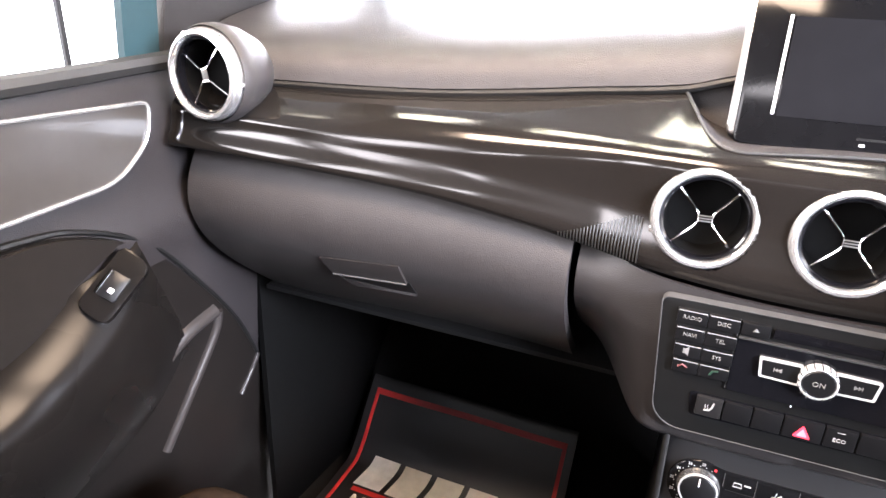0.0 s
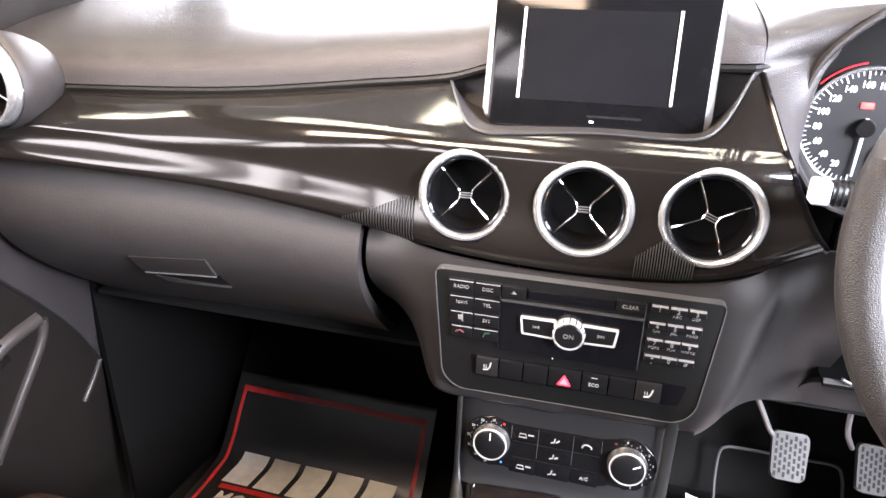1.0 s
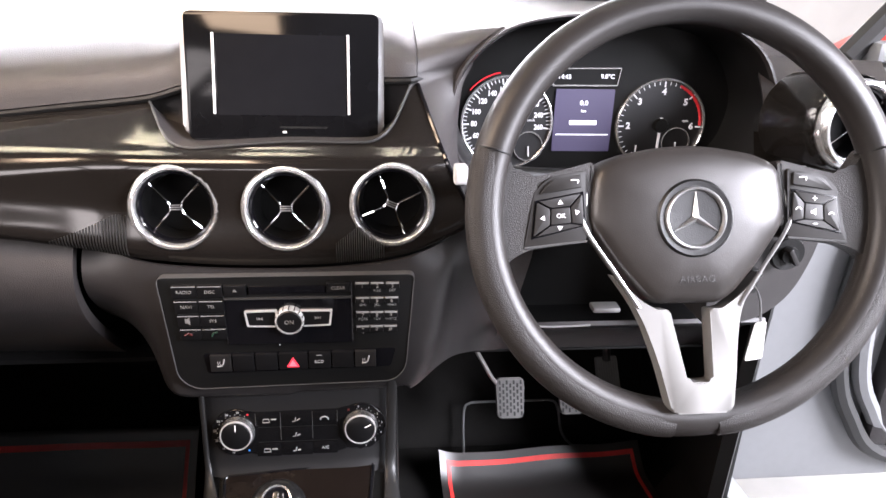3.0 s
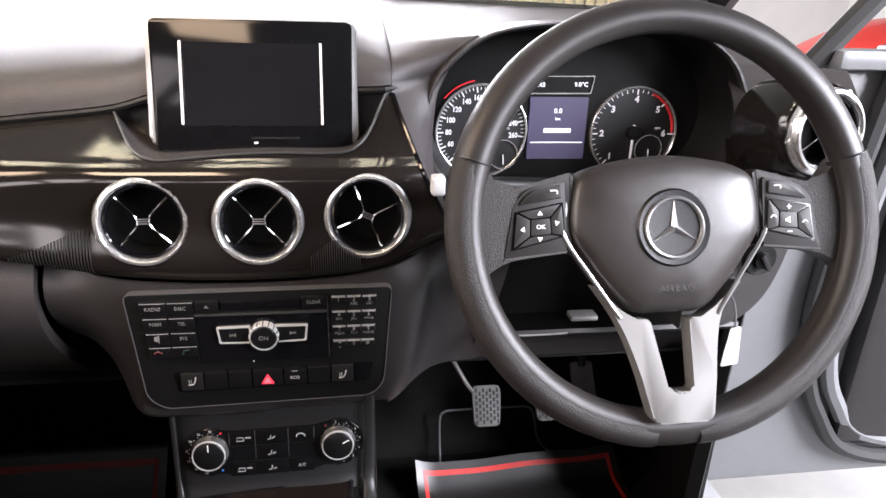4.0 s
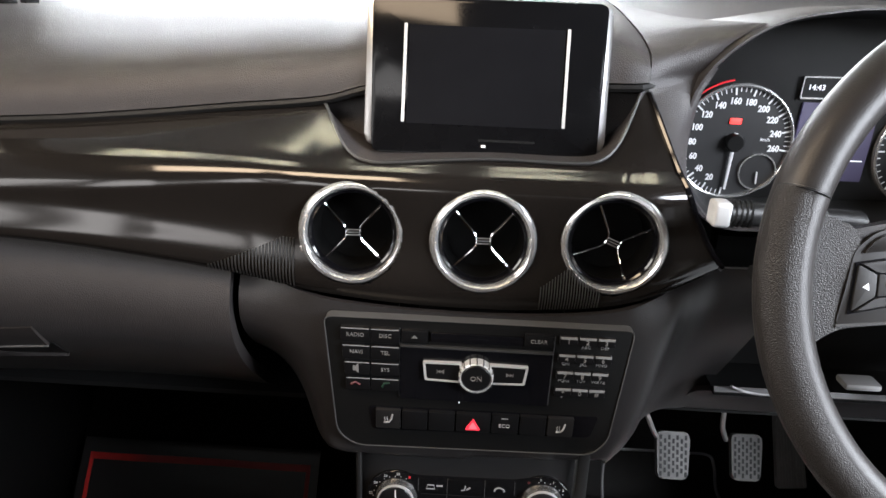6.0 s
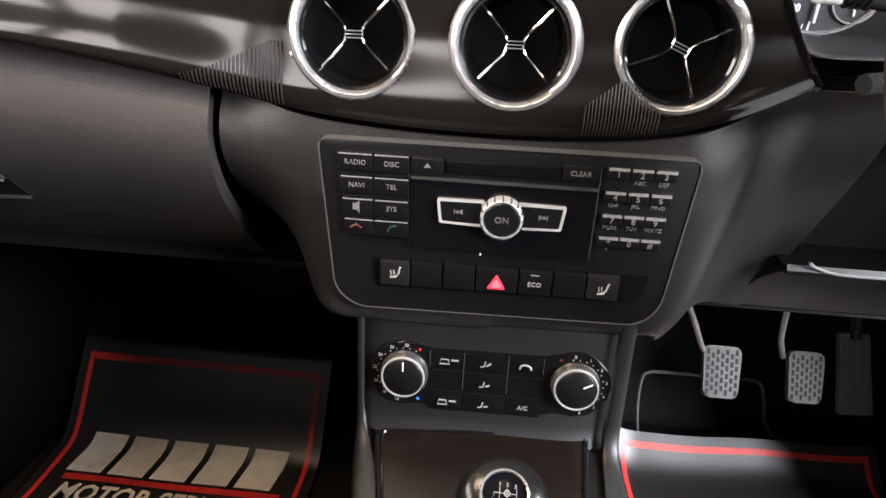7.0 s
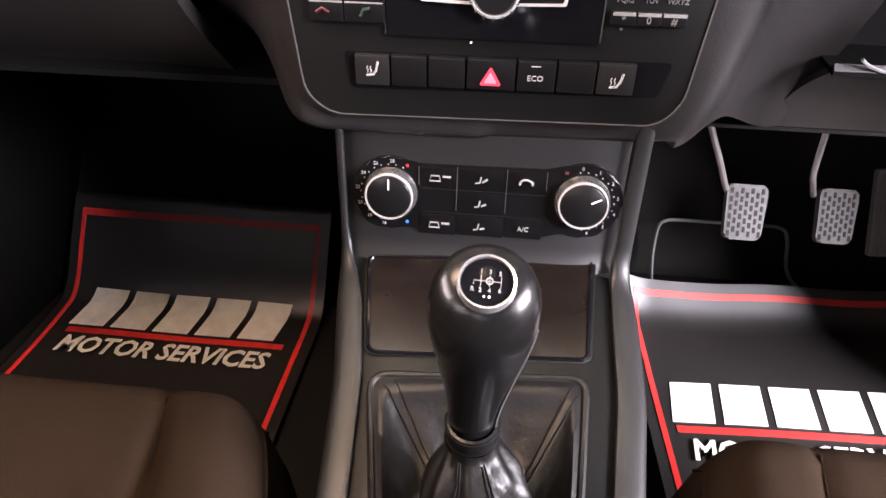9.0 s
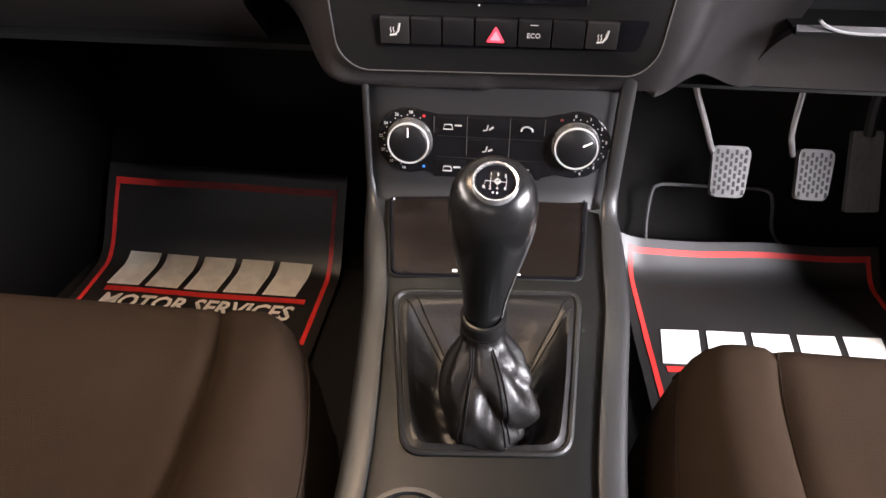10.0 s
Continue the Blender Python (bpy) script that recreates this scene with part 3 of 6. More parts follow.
def stack_fn(u, v):
    x = -0.218 + 0.493 * u
    yt, zt = LOW(min(x, 0.21))
    a = abs(x)
    if x < 0:
        zb = 0.437 + 0.038 * min(1, max(0, (a - 0.118) / 0.10)) ** 1.2
    else:
        zb = UNDER(a)[1]
    z = zt - 0.003 + (zb - zt) * v
    out = max(0, a - 0.130)
    y = yt + (-0.004 - yt) * min(1, 3 * v) + 2.2 * out * out * (0.4 + 2.0 * v) + 0.7 * out * v
    if x < 0:
        q = min(1, out / 0.088)
        q = q * q * (3 - 2 * q)
        y = (yt + (-0.004 - yt) * min(1, 3 * v)) * (1 - q) + (yt + 0.006 + 0.72 * GLOVE(v)[0]) * q + 0.055 * q * (1 - q) * v
    if x > 0:
        low = UNDER(a)[0]
        top = yt + (-0.004 - yt) * min(1, 3 * v) * (1 - ease(out / 0.05))
        y = top + (low - top) * v ** (1.1 + 7 * (1 - ease(out / 0.055)))
        y += 0.014 * min(1, out / 0.05) * max(0, 1 - v / 0.22) ** 2
    if v > 0.94 and x < 0.125:
        y += 0.022 * ((v - 0.94) / 0.06) ** 2
    return (x, y, z)


part("centre_surround", sheet(stack_fn, 72, 50, -0.006), M_LOWER, dash, "soft grey-black plastic round the radio")
part("chin", sheet(lambda u, v: (-0.112 + 0.227 * u, 0.06 - 0.045 * v, 0.433 + 0.003 * v), 10, 3, 0.004), M_LOWER, dash)
# driver's knee panel and the shelf over it
part("knee_panel", sheet(lambda u, v: (0.262 + 0.36 * u, 0.100 + 0.100 * v + 0.006 * math.sin(math.pi * v), 0.466 - 0.091 * v + 0.006 * math.sin(math.pi * v)), 20, 10, -0.006), M_LOWER, dash, "grey plastic knee panel below the shelf")
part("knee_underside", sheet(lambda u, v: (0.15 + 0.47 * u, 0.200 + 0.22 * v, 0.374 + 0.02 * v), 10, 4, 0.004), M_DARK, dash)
part("knee_edge", tube(curve_through([(0.276, 0.094, 0.4780), (0.286, 0.098, 0.4715), (0.303, 0.1, 0.4665), (0.33, 0.1, 0.4655), (0.375, 0.1, 0.4665)]), 0.0014, 6), M_PALELINE, dash, "pale edge of the shelf")
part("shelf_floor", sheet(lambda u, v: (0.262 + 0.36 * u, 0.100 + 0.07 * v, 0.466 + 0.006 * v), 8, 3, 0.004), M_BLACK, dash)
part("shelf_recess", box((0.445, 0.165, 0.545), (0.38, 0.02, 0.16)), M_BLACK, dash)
part("bonnet_lever", box((0.37, 0.045, 0.521), (0.034, 0.02, 0.007), 0.003), M_SILVER, dash, "pale release lever")
LRP = rounded([(0.485, 0.655), (0.652, 0.655), (0.658, 0.590), (0.622, 0.530), (0.565, 0.507), (0.485, 0.507)], [0.004, 0.01, 0.03, 0.04, 0.03, 0.004], 5)
bm = prism(LRP, 0.02, 0.075, None, 0.008)
for vtx in bm.verts:
    vtx.co.y += 1.2 * max(0, vtx.co.x - 0.50) ** 1.6
part("lower_right_panel", bm, M_LOWER, dash, "grey panel with the light switch")
part("right_fascia", sheet(lambda u, v: (0.54 + 0.13 * u, 0.055 - 0.055 * u + 0.03 * v, 0.655 + 0.075 * v), 8, 8, 0.006), M_GLOSS, dash, "gloss dark brown end trim")
part("right_pad", sheet(lambda u, v: (0.55 + 0.12 * u, 0.085 - 0.06 * u + 0.05 * v * v, 0.728 + 0.085 * v), 8, 8, 0.006), M_PAD, dash, "grained end of the dash")
part("light_switch", revolve([(0.0, 0.006), (0.010, 0.006), (0.011, 0.0), (0.020, 0.001), (0.022, -0.004)], 28, pose(0.585, 0.036, 0.592)), M_DARK, dash)
part("light_switch_grip", box((0.585, 0.028, 0.592), (0.006, 0.012, 0.024), 0.002, pose(0.585, 0, 0.592, 0, -35) @ pose(-0.585, 0, -0.592)), M_LOWER, dash)


# glove box


def glove_fn(u, v):
    x = -0.652 + 0.427 * u
    y0, z0 = LOW(x)
    z = z0 - 0.004 + (0.440 - z0) * v
    return (x, y0 + GLOVE(v)[0] * (1 - 0.35 * u) - 0.004 * math.sin(math.pi * u) * math.sin(math.pi * v), z)


def glove_at(x, z, out=0.0):
    y0, z0 = LOW(x)
    p = Vector(glove_fn((x + 0.652) / 0.427, (z0 - 0.004 - z) / (z0 - 0.440)))
    return Vector((p.x, p.y - out, p.z))


glove = thing("glove_box", "closed dark grey glove box with a recessed pull", "glove box", (-0.44, 0.05, 0.47))
part("lid", sheet(glove_fn, 44, 22, -0.012), M_GLOVE, glove)
FLAP = lambda u, v: (-0.499 + 0.010 * v + (0.094 - 0.004 * v) * u, 0.554 + 0.004 * u - 0.023 * v - 0.001 * u * v)
HOLE = lambda u, v: (-0.488 + 0.012 * v + (0.089 - 0.010 * v) * u, 0.531 + 0.002 * u - 0.021 * v)
part("handle", sheet(lambda u, v: tuple(glove_at(*FLAP(u, v), 0.002 + 0.005 * v)), 10, 6, -0.003), M_FLAP, glove, "dark pull flap")
# paler grey tube paints the reflection along the flap's lower edge
part("handle_edge", tube([tuple(glove_at(*FLAP(i / 8, 1.0), 0.0075)) for i in range(9)], 0.0011, 6), M_RIM, glove, "paler lower edge, painted as its highlight")
# no hollow is cut; a dark sheet on the lid paints its shade
part("handle_recess", sheet(lambda u, v: tuple(glove_at(*HOLE(u, v), 0.0015)), 10, 4, -0.001), M_DARK, glove, "dark sheet drawn as the shaded finger recess")
part("handle_lip", sheet(lambda u, v: tuple(glove_at(HOLE(u, 1)[0] - 0.012 * (1 - u) ** 6 * (1 - v), HOLE(u, 1)[1] + (0.010 * (1 - u) ** 3 + 0.003) * (1 - v) - 0.002, 0.0025 + 0.003 * v)), 12, 3, -0.002), M_GLOVE, glove, "lip that catches the light")

# ---- round air vents ----
def build_vent(m, label):
    v = thing("air_vent", label, "air vent", m=m, group="round air vents")
    part("ring", revolve([(0.0392, -0.012), (0.0392, 0.003), (0.0398, 0.0065), (0.042, 0.0088), (0.0445, 0.0082), (0.0468, 0.005), (0.0478, 0.0), (0.048, -0.02)], 56), M_CHROME, v, "satin chrome ring")
    part("inner_ring", revolve([(0.0392, 0.002), (0.0375, 0.0035), (0.036, 0.002), (0.0358, -0.012)], 48), M_PIANO, v)
    part("cup", revolve([(0.0385, 0.0), (0.036, -0.006), (0.033, -0.034), (0.0, -0.036)], 40), M_BLACK, v)
    for s in (-1, 1):
        pts = [(s * 0.026, 0.003, 0.026), (s * 0.016, 0.001, 0.0155), (s * 0.0075, 0.0, 0.006), (s * 0.0062, 0.0, 0.0), (s * 0.0075, 0.0, -0.006), (s * 0.016, 0.001, -0.0155), (s * 0.026, 0.003, -0.026)]
        path = curve_through(pts, 5)
        part("blade", tube(path, [0.0008 + 0.0010 * abs(i / (len(path) - 1) - 0.5) for i in range(len(path))], 6), M_BRIGHT, v, "thin chrome blade")
    for i in range(3):
        part("blade_bridge", box((0, 0.0, 0.0024 * (i - 1)), (0.011, 0.003, 0.0008), 0.0003), M_SILVER, v)
    for a in (70, 200, 330):
        part("grip_tab", box((0.0475 * math.cos(radians(a)), 0.002, 0.0475 * math.sin(radians(a))), (0.004, 0.006, 0.006), 0.001), M_CHROME, v)
    return v


vent = build_vent(pose(0.0005, 0.0135, 0.6590, -6, 0, 0) @ Matrix.Scale(0.97, 4), "round air vent with chrome ring and crossed chrome blades")
copy_thing(vent, pose(-0.1118, 0.0165, 0.6600, -6, 0, 4))
copy_thing(vent, pose(0.1105, 0.0160, 0.6625, -6, 22, -4))
outer = copy_thing(vent, pose(-0.604, -0.046, 0.748, -5, 78, -8))
tagged(outer, "round chrome-ringed air vent at the passenger door")
drv = copy_thing(vent, pose(0.587, -0.018, 0.757, -6, 10, 8))
tagged(drv, "round chrome-ringed air vent behind the wheel rim")
# pod that carries the passenger's outer vent, and the gloss surround of the driver's
part("vent_pod", revolve([(0.0485, 0.0), (0.0505, -0.004), (0.0510, -0.014), (0.0475, -0.034), (0.039, -0.055), (0.026, -0.072), (0.010, -0.080)], 40, pose(-0.604, -0.042, 0.748, -2, 0, -2.4)), M_PAD, dash, "rounded pod round the vent")
part("vent_surround", revolve([(0.0485, 0.0), (0.0500, -0.003), (0.0515, -0.016), (0.056, -0.05), (0.054, -0.075)], 40, pose(0.587, -0.014, 0.757, -6, 0, 8)), M_GLOSS, dash, "gloss dark surround of the vent")

# ---- display screen ----
scr = thing("display_screen", "upright tablet-like display, black glass in a silver frame", "screen", m=pose(-0.003, 0.082, 0.785, -15))
part("case", prism(rect(-0.1065, 0.1065, -0.0610, 0.0675, 0.010), -0.001, 0.016, None, 0.003), M_SILVER, scr, "silver frame")
part("glass", prism(rounded([(-0.0995, -0.0665), (0.0995, -0.0665), (0.1018, 0.0660), (-0.1018, 0.0660)], 0.007), -0.0045, -0.0005, None, 0.001), M_SCREENGLASS, scr, "glossy black front")
part("panel", prism(rect(-0.069, 0.066, -0.041, 0.043, 0.001), -0.0052, -0.004), M_LCD, scr, "dark switched-off display")
part("side_strip", prism(rect(-0.0735, -0.0708, -0.040, 0.044), -0.0056, -0.004), M_STRIP, scr, "bright strip")
part("side_strip", prism(rect(0.0675, 0.0702, -0.040, 0.044), -0.0056, -0.004), M_STRIP, scr, "bright strip")
part("foot", prism(rect(-0.07, 0.07, -0.085, -0.06), 0.002, 0.014), M_DARK, scr)
part("sensor_mark", prism(rect(-0.002, 0.002, -0.0595, -0.0575), -0.0048, -0.004), M_WHITE, scr)
part("card_slot", prism(rect(-0.005, 0.045, -0.0545, -0.0525, 0.0008), -0.0049, -0.004), M_FACE, scr)

# ---- radio ----
FY = -0.0115
radio = thing("car_radio", "black car radio panel with keypad and central knob", "radio", (0, 0, 0.46))
BEZEL = rounded([(-0.108, 0.457), (0.112, 0.461), (0.1255, 0.477), (0.1345, 0.593), (-0.1335, 0.592), (-0.1245, 0.471)], [0.014, 0.014, 0.014, 0.008, 0.008, 0.014], 5)
part("faceplate", prism(BEZEL, -0.0095, 0.004, None, 0.0015), M_FACE, radio)
mid = Vector((0.0, 0.527))
inner = [tuple(mid + (Vector(p) - mid) * 0.9965) for p in BEZEL]
part("rim", frame_ring([tuple(mid + (Vector(p) - mid) * 1.003) for p in BEZEL], inner, -0.0108, 0.0), M_RIM, radio, "thin grey edge round the panel")
for x in (-0.0670, 0.0670):
    part("display_edge", box((x, FY + 0.0008, 0.5490), (0.0007, 0.0012, 0.0700)), M_RIM, radio)


def key(parent, x0, x1, z0, z1, y=FY, mat=None, r=0.0008, depth=0.004, name="button", label=""):
    return part(name, prism(rect(x0, x1, z0, z1, r, 2), y - 0.0022, y + depth, None, 0.0009), mat or M_BUTTON, parent, label)


rows_z = [0.5775, 0.5605, 0.5435, 0.5275]
names = [("RADIO", "DISC"), ("NAVI", "TEL"), ("", "SYS"), ("", "")]
for i, z in enumerate(rows_z):
    for j in range(2):
        x0 = -0.1185 + 0.0022 * i * (1 - j) * 0.6 + 0.0262 * j
        k = key(radio, x0, -0.0927 + 0.0262 * j, z - 0.0066, z + 0.0064)
        # pale strip painted as the highlight on the key's top
        part("key_highlight", box(((x0 - 0.0927 + 0.0262 * j) / 2, FY - 0.0018, z + 0.0056), (0.024 - 0.001 * i * (1 - j), 0.0014, 0.0009)), M_PALELINE, k)
        if names[i][j]:
            lettering(names[i][j], 0.0054, at((x0 - 0.0927 + 0.0262 * j) / 2, FY - 0.0024, z - 0.0005), M_KEYPRINT, k, squash=0.95)
# speaker-off, end-call and call marks
part("mark", prism([(-0.108, 0.541), (-0.1055, 0.541), (-0.103, 0.5385), (-0.103, 0.5485), (-0.1055, 0.546), (-0.108, 0.546)], FY - 0.0027, FY), M_KEYPRINT, radio)
part("mark", tube([(-0.110, FY - 0.0024, 0.5265), (-0.106, FY - 0.0024, 0.529), (-0.102, FY - 0.0024, 0.5265)], 0.0011, 6), M_DIMRED, radio, "dim red end-call mark")
part("mark", tube([(-0.082, FY - 0.0024, 0.525), (-0.080, FY - 0.0024, 0.529), (-0.0755, FY - 0.0024, 0.530)], 0.0011, 6), M_GREEN, radio, "green call mark")
# eject key, disc slot and clear key
k = key(radio, -0.0655, -0.0425, 0.5720, 0.5835)
part("eject_mark", prism([(-0.0565, 0.5765), (-0.0515, 0.5765), (-0.054, 0.5800)], FY - 0.0026, FY - 0.001), M_KEYPRINT, k)
part("disc_slot", box((0.0, FY + 0.0005, 0.5775), (0.080, 0.003, 0.009), 0.001), M_PIANO, radio, "black disc slot")
k = key(radio, 0.0410, 0.0655, 0.5745, 0.5855)
lettering("CLEAR", 0.0052, at(0.053, FY - 0.0024, 0.5795), M_KEYPRINT, k, squash=0.95)
part("display", prism(rect(-0.066, 0.066, 0.5135, 0.5665, 0.001, 2), FY - 0.0006, FY + 0.004), M_PIANO, radio, "glossy black display window")
part("ledge", box((0, FY - 0.0006, 0.5682), (0.132, 0.004, 0.0022), 0.0006), M_EDGE_GREY, radio)
# silver-edged skip keys either side of the knob
for s in (-1, 1):
    o = rounded([(s * 0.012, 0.5352), (s * 0.0440, 0.5362), (s * 0.0462, 0.5545), (s * 0.012, 0.5550)], 0.0015, 3)
    c = Vector((s * 0.0275, 0.5455))
    i_ = [tuple(c + Vector(((p[0] - c.x) * 0.885, (p[1] - c.y) * 0.84))) for p in o]
    sk = part("skip_key", prism(i_, FY - 0.0035, FY), M_BUTTON, radio)
    part("skip_frame", frame_ring(o, i_, FY - 0.0042, FY), M_SATIN, sk, "bright silver frame")
    for q in range(2):
        x = s * (0.0290 + 0.0026 * q)
        part("arrow", prism([(x - 0.0012 * s, 0.5438), (x + 0.0013 * s, 0.5455), (x - 0.0012 * s, 0.5472)], FY - 0.0040, FY - 0.003), M_KEYPRINT, sk)
        part("bar", box((s * (0.0275 + 0.0058 * q), FY - 0.0037, 0.5455), (0.0006, 0.0008, 0.0036)), M_KEYPRINT, sk)
knob = part("volume_knob", revolve([(0.0, 0.0095), (0.0120, 0.0095), (0.0130, 0.0085), (0.0132, -0.002)], 40, pose(0.001, FY, 0.5435)), M_BUTTON, radio, "black volume knob")
part("knob_ring", revolve([(0.0131, 0.0080), (0.0137, 0.0092), (0.0150, 0.0085), (0.0158, 0.0), (0.0158, -0.002)], 40, pose(0.001, FY, 0.5435)), M_SATIN, knob, "knurled silver ring")
for i in range(16):
    turned = pose(0.001, FY - 0.0052, 0.5435, 0, 22.5 * i, 0) @ pose(0.0150, 0, 0)
    part("notch", box((0, 0, 0), (0.0017, 0.0080, 0.0009), 0.0, turned), M_KNURL, knob)
lettering("ON", 0.0066, at(0.001, FY - 0.0099, 0.5435), M_KEYPRINT, knob)
# telephone keypad
pad_text = [("1", "2", "3"), ("4", "5", "6"), ("7", "8", "9"), ("*", "0", "#")]
sub_text = [("", "ABC", "DEF"), ("GHI", "JKL", "MNO"), ("PQRS", "TUV", "WXYZ"), ("+", "", "")]
for i in range(4):
    z = 0.5785 - 0.0172 * i
    for j in range(3):
        w = 0.0152 - 0.0002 * i
        x = 0.0785 + 0.0160 * j - 0.0004 * i * j
        k = key(radio, x - w / 2, x + w / 2, z - 0.0008, z + 0.0068)
        # wider pale strip: the gleam on a keypad key, put in as colour
        part("key_highlight", box((x, FY - 0.0018, z + 0.0060), (w * 0.92, 0.0014, 0.0019)), M_PALELINE, k)
        lettering(pad_text[i][j], 0.0062, at(x, FY - 0.0024, z + 0.0026), M_KEYPRINT, k)
        if sub_text[i][j]:
            lettering(sub_text[i][j], 0.0042, at(x, FY + 0.0016, z - 0.0042), M_KEYPRINT, k)
# lower row of keys in a shallow recess
part("key_recess", prism(rounded([(-0.092, 0.4765), (0.108, 0.4805), (0.114, 0.5035), (-0.095, 0.5020)], 0.004, 3), FY + 0.0014, FY + 0.004), M_PIANO, radio)
cuts = [-0.0885, -0.0645, -0.0400, -0.0150, 0.0175, 0.0430, 0.0680, 0.0925]
row_keys = []
for i in range(7):
    row_keys.append(key(radio, cuts[i] + 0.0007, cuts[i + 1] - 0.0007, 0.4805 + 0.0003 * i, 0.5005 + 0.0003 * i, mat=M_HEATKEY if i in (0, 6) else M_BUTTON))
tri = rounded([(-0.0060, 0.4848), (0.0080, 0.4848), (0.001, 0.4968)], 0.0015, 3)
tri_c = Vector((0.001, 0.4892))
part("hazard_triangle", prism(tri, FY - 0.0034, FY - 0.002), M_HAZARD, row_keys[3], "lit red warning triangle")
part("hazard_core", prism([tuple(tri_c + (Vector(p) - tri_c) * 0.6) for p in tri], FY - 0.0040, FY - 0.003), M_HAZARD_CORE, row_keys[3], "paler core")
lettering("ECO", 0.0052, at(0.0295, FY - 0.0024, 0.4905), M_ICON, row_keys[4])
for i, s in ((0, 1), (6, 1)):
    x = -0.0765 if i == 0 else 0.0803
    y = FY - 0.0024
    part("seat_mark", tube([(x + 0.0040, y, 0.4965), (x + 0.0026, y, 0.4905), (x + 0.0010, y, 0.4885)], [0.0009, 0.0010, 0.0008], 5), M_ICON, row_keys[i], "seat back of the heating mark")
    part("seat_mark", tube([(x + 0.0014, y, 0.4880), (x - 0.0038, y, 0.4872)], 0.0008, 5), M_ICON, row_keys[i])
    for k in range(2):
        part("heat_mark", tube(curve_through([(x - 0.0032 + 0.0022 * k, y, 0.4890), (x - 0.0026 + 0.0022 * k, y, 0.4905), (x - 0.0034 + 0.0022 * k, y, 0.4920), (x - 0.0028 + 0.0022 * k, y, 0.4935)], 3), 0.0004, 5), M_ICON, row_keys[i])
part("indicator", box((-0.0125, FY + 0.0014, 0.5107), (0.0012, 0.001, 0.0012)), M_WHITE, radio)
part("indicator", box((0.0295, FY - 0.0024, 0.4985), (0.006, 0.0006, 0.0006)), M_ICON, radio)

# ---- climate controls ----
CY = -0.0205
clim = thing("climate_panel", "black heater control panel with two silver-ringed knobs", "climate control", m=pose(0, -0.0105, 0.372, -9) @ pose(0, -CY, -0.372))
KL, KR = (-0.0690, 0.3945), (0.0725, 0.3975)
outline = []
for k in range(25):
    a = radians(60 + 240 * k / 24)
    outline.append((KL[0] + 0.0290 * math.cos(a), KL[1] + 0.0290 * math.sin(a)))
outline += [(-0.044, 0.3640), (0.044, 0.3660)]
for k in range(25):
    a = radians(240 + 240 * k / 24)
    outline.append((KR[0] + 0.0290 * math.cos(a), KR[1] + 0.0290 * math.sin(a)))
outline += [(0.044, 0.4205), (-0.044, 0.4190)]
part("faceplate", prism(outline, CY, CY + 0.006, None, 0.0016), M_CLIMATE, clim)
for (kx, kz), ang, sign in ((KL, 90, "t"), (KR, 28, "f")):
    kn = part("knob", revolve([(0.0, 0.0095), (0.0154, 0.0095), (0.0163, 0.0088), (0.0167, 0.007)], 40, pose(kx, CY, kz)), M_BUTTON, clim, "black knob cap")
    part("knob_ring", revolve([(0.0166, 0.007), (0.0169, 0.0094), (0.0177, 0.0094), (0.0181, 0.007)], 48, pose(kx, CY, kz)), M_SATIN, kn, "silver knob ring")
    part("knob_wall", revolve([(0.0181, 0.007), (0.0195, 0.002), (0.0206, -0.001)], 48, pose(kx, CY, kz)), M_KNURL, kn, "dark grey knob wall")
    bm = bmesh.new()
    for i in range(40):
        a = 2 * math.pi * i / 40
        add_box(bm, (kx + 0.0191 * math.cos(a), CY - 0.0040, kz + 0.0191 * math.sin(a)), (0.0010, 0.004, 0.0010))
    part("knurling", bm, M_KNURL, kn, "dark knurled edge")
    d = Vector((math.cos(radians(ang)), 0, math.sin(radians(ang))))
    part("pointer", tube([Vector((kx, CY - 0.0098, kz)) + d * 0.006, Vector((kx, CY - 0.0098, kz)) + d * 0.014], 0.0007, 5), M_WHITE, kn, "white pointer")
    marks = ["16", "18", "20", "22", "24", "26", "28"] if sign == "t" else ["0", "1", "2", "3", "4", "5", "6"]
    for i, tx in enumerate(marks):
        a = radians((258 - 28.5 * i) if sign == "t" else (95 - 28.5 * i))
        lettering(tx, 0.0036, at(kx + 0.0252 * math.cos(a), CY - 0.0004, kz + 0.0252 * math.sin(a)), M_ICON, clim)
    for i in range(14):
        a = radians(250 - 14.2 * i) if sign == "t" else radians(100 - 14.2 * i)
        part("scale_dot", box((kx + 0.0226 * math.cos(a), CY - 0.0003, kz + 0.0226 * math.sin(a)), (0.0008, 0.0006, 0.0008)), M_ICON, clim)
part("scale_dot", box((KL[0] + 0.0125, CY - 0.0005, KL[1] + 0.0225), (0.0022, 0.0008, 0.0022), 0.0006), M_DIALRED, clim, "red warm mark")
part("scale_dot", box((KL[0] + 0.0125, CY - 0.0005, KL[1] - 0.0225), (0.0022, 0.0008, 0.0022), 0.0006), M_BLUE, clim, "blue cold mark")
part("scale_dot", box((KR[0] - 0.0135, CY - 0.0005, KR[1] + 0.0215), (0.0026, 0.0008, 0.0022), 0.0003), M_DIMRED, clim)
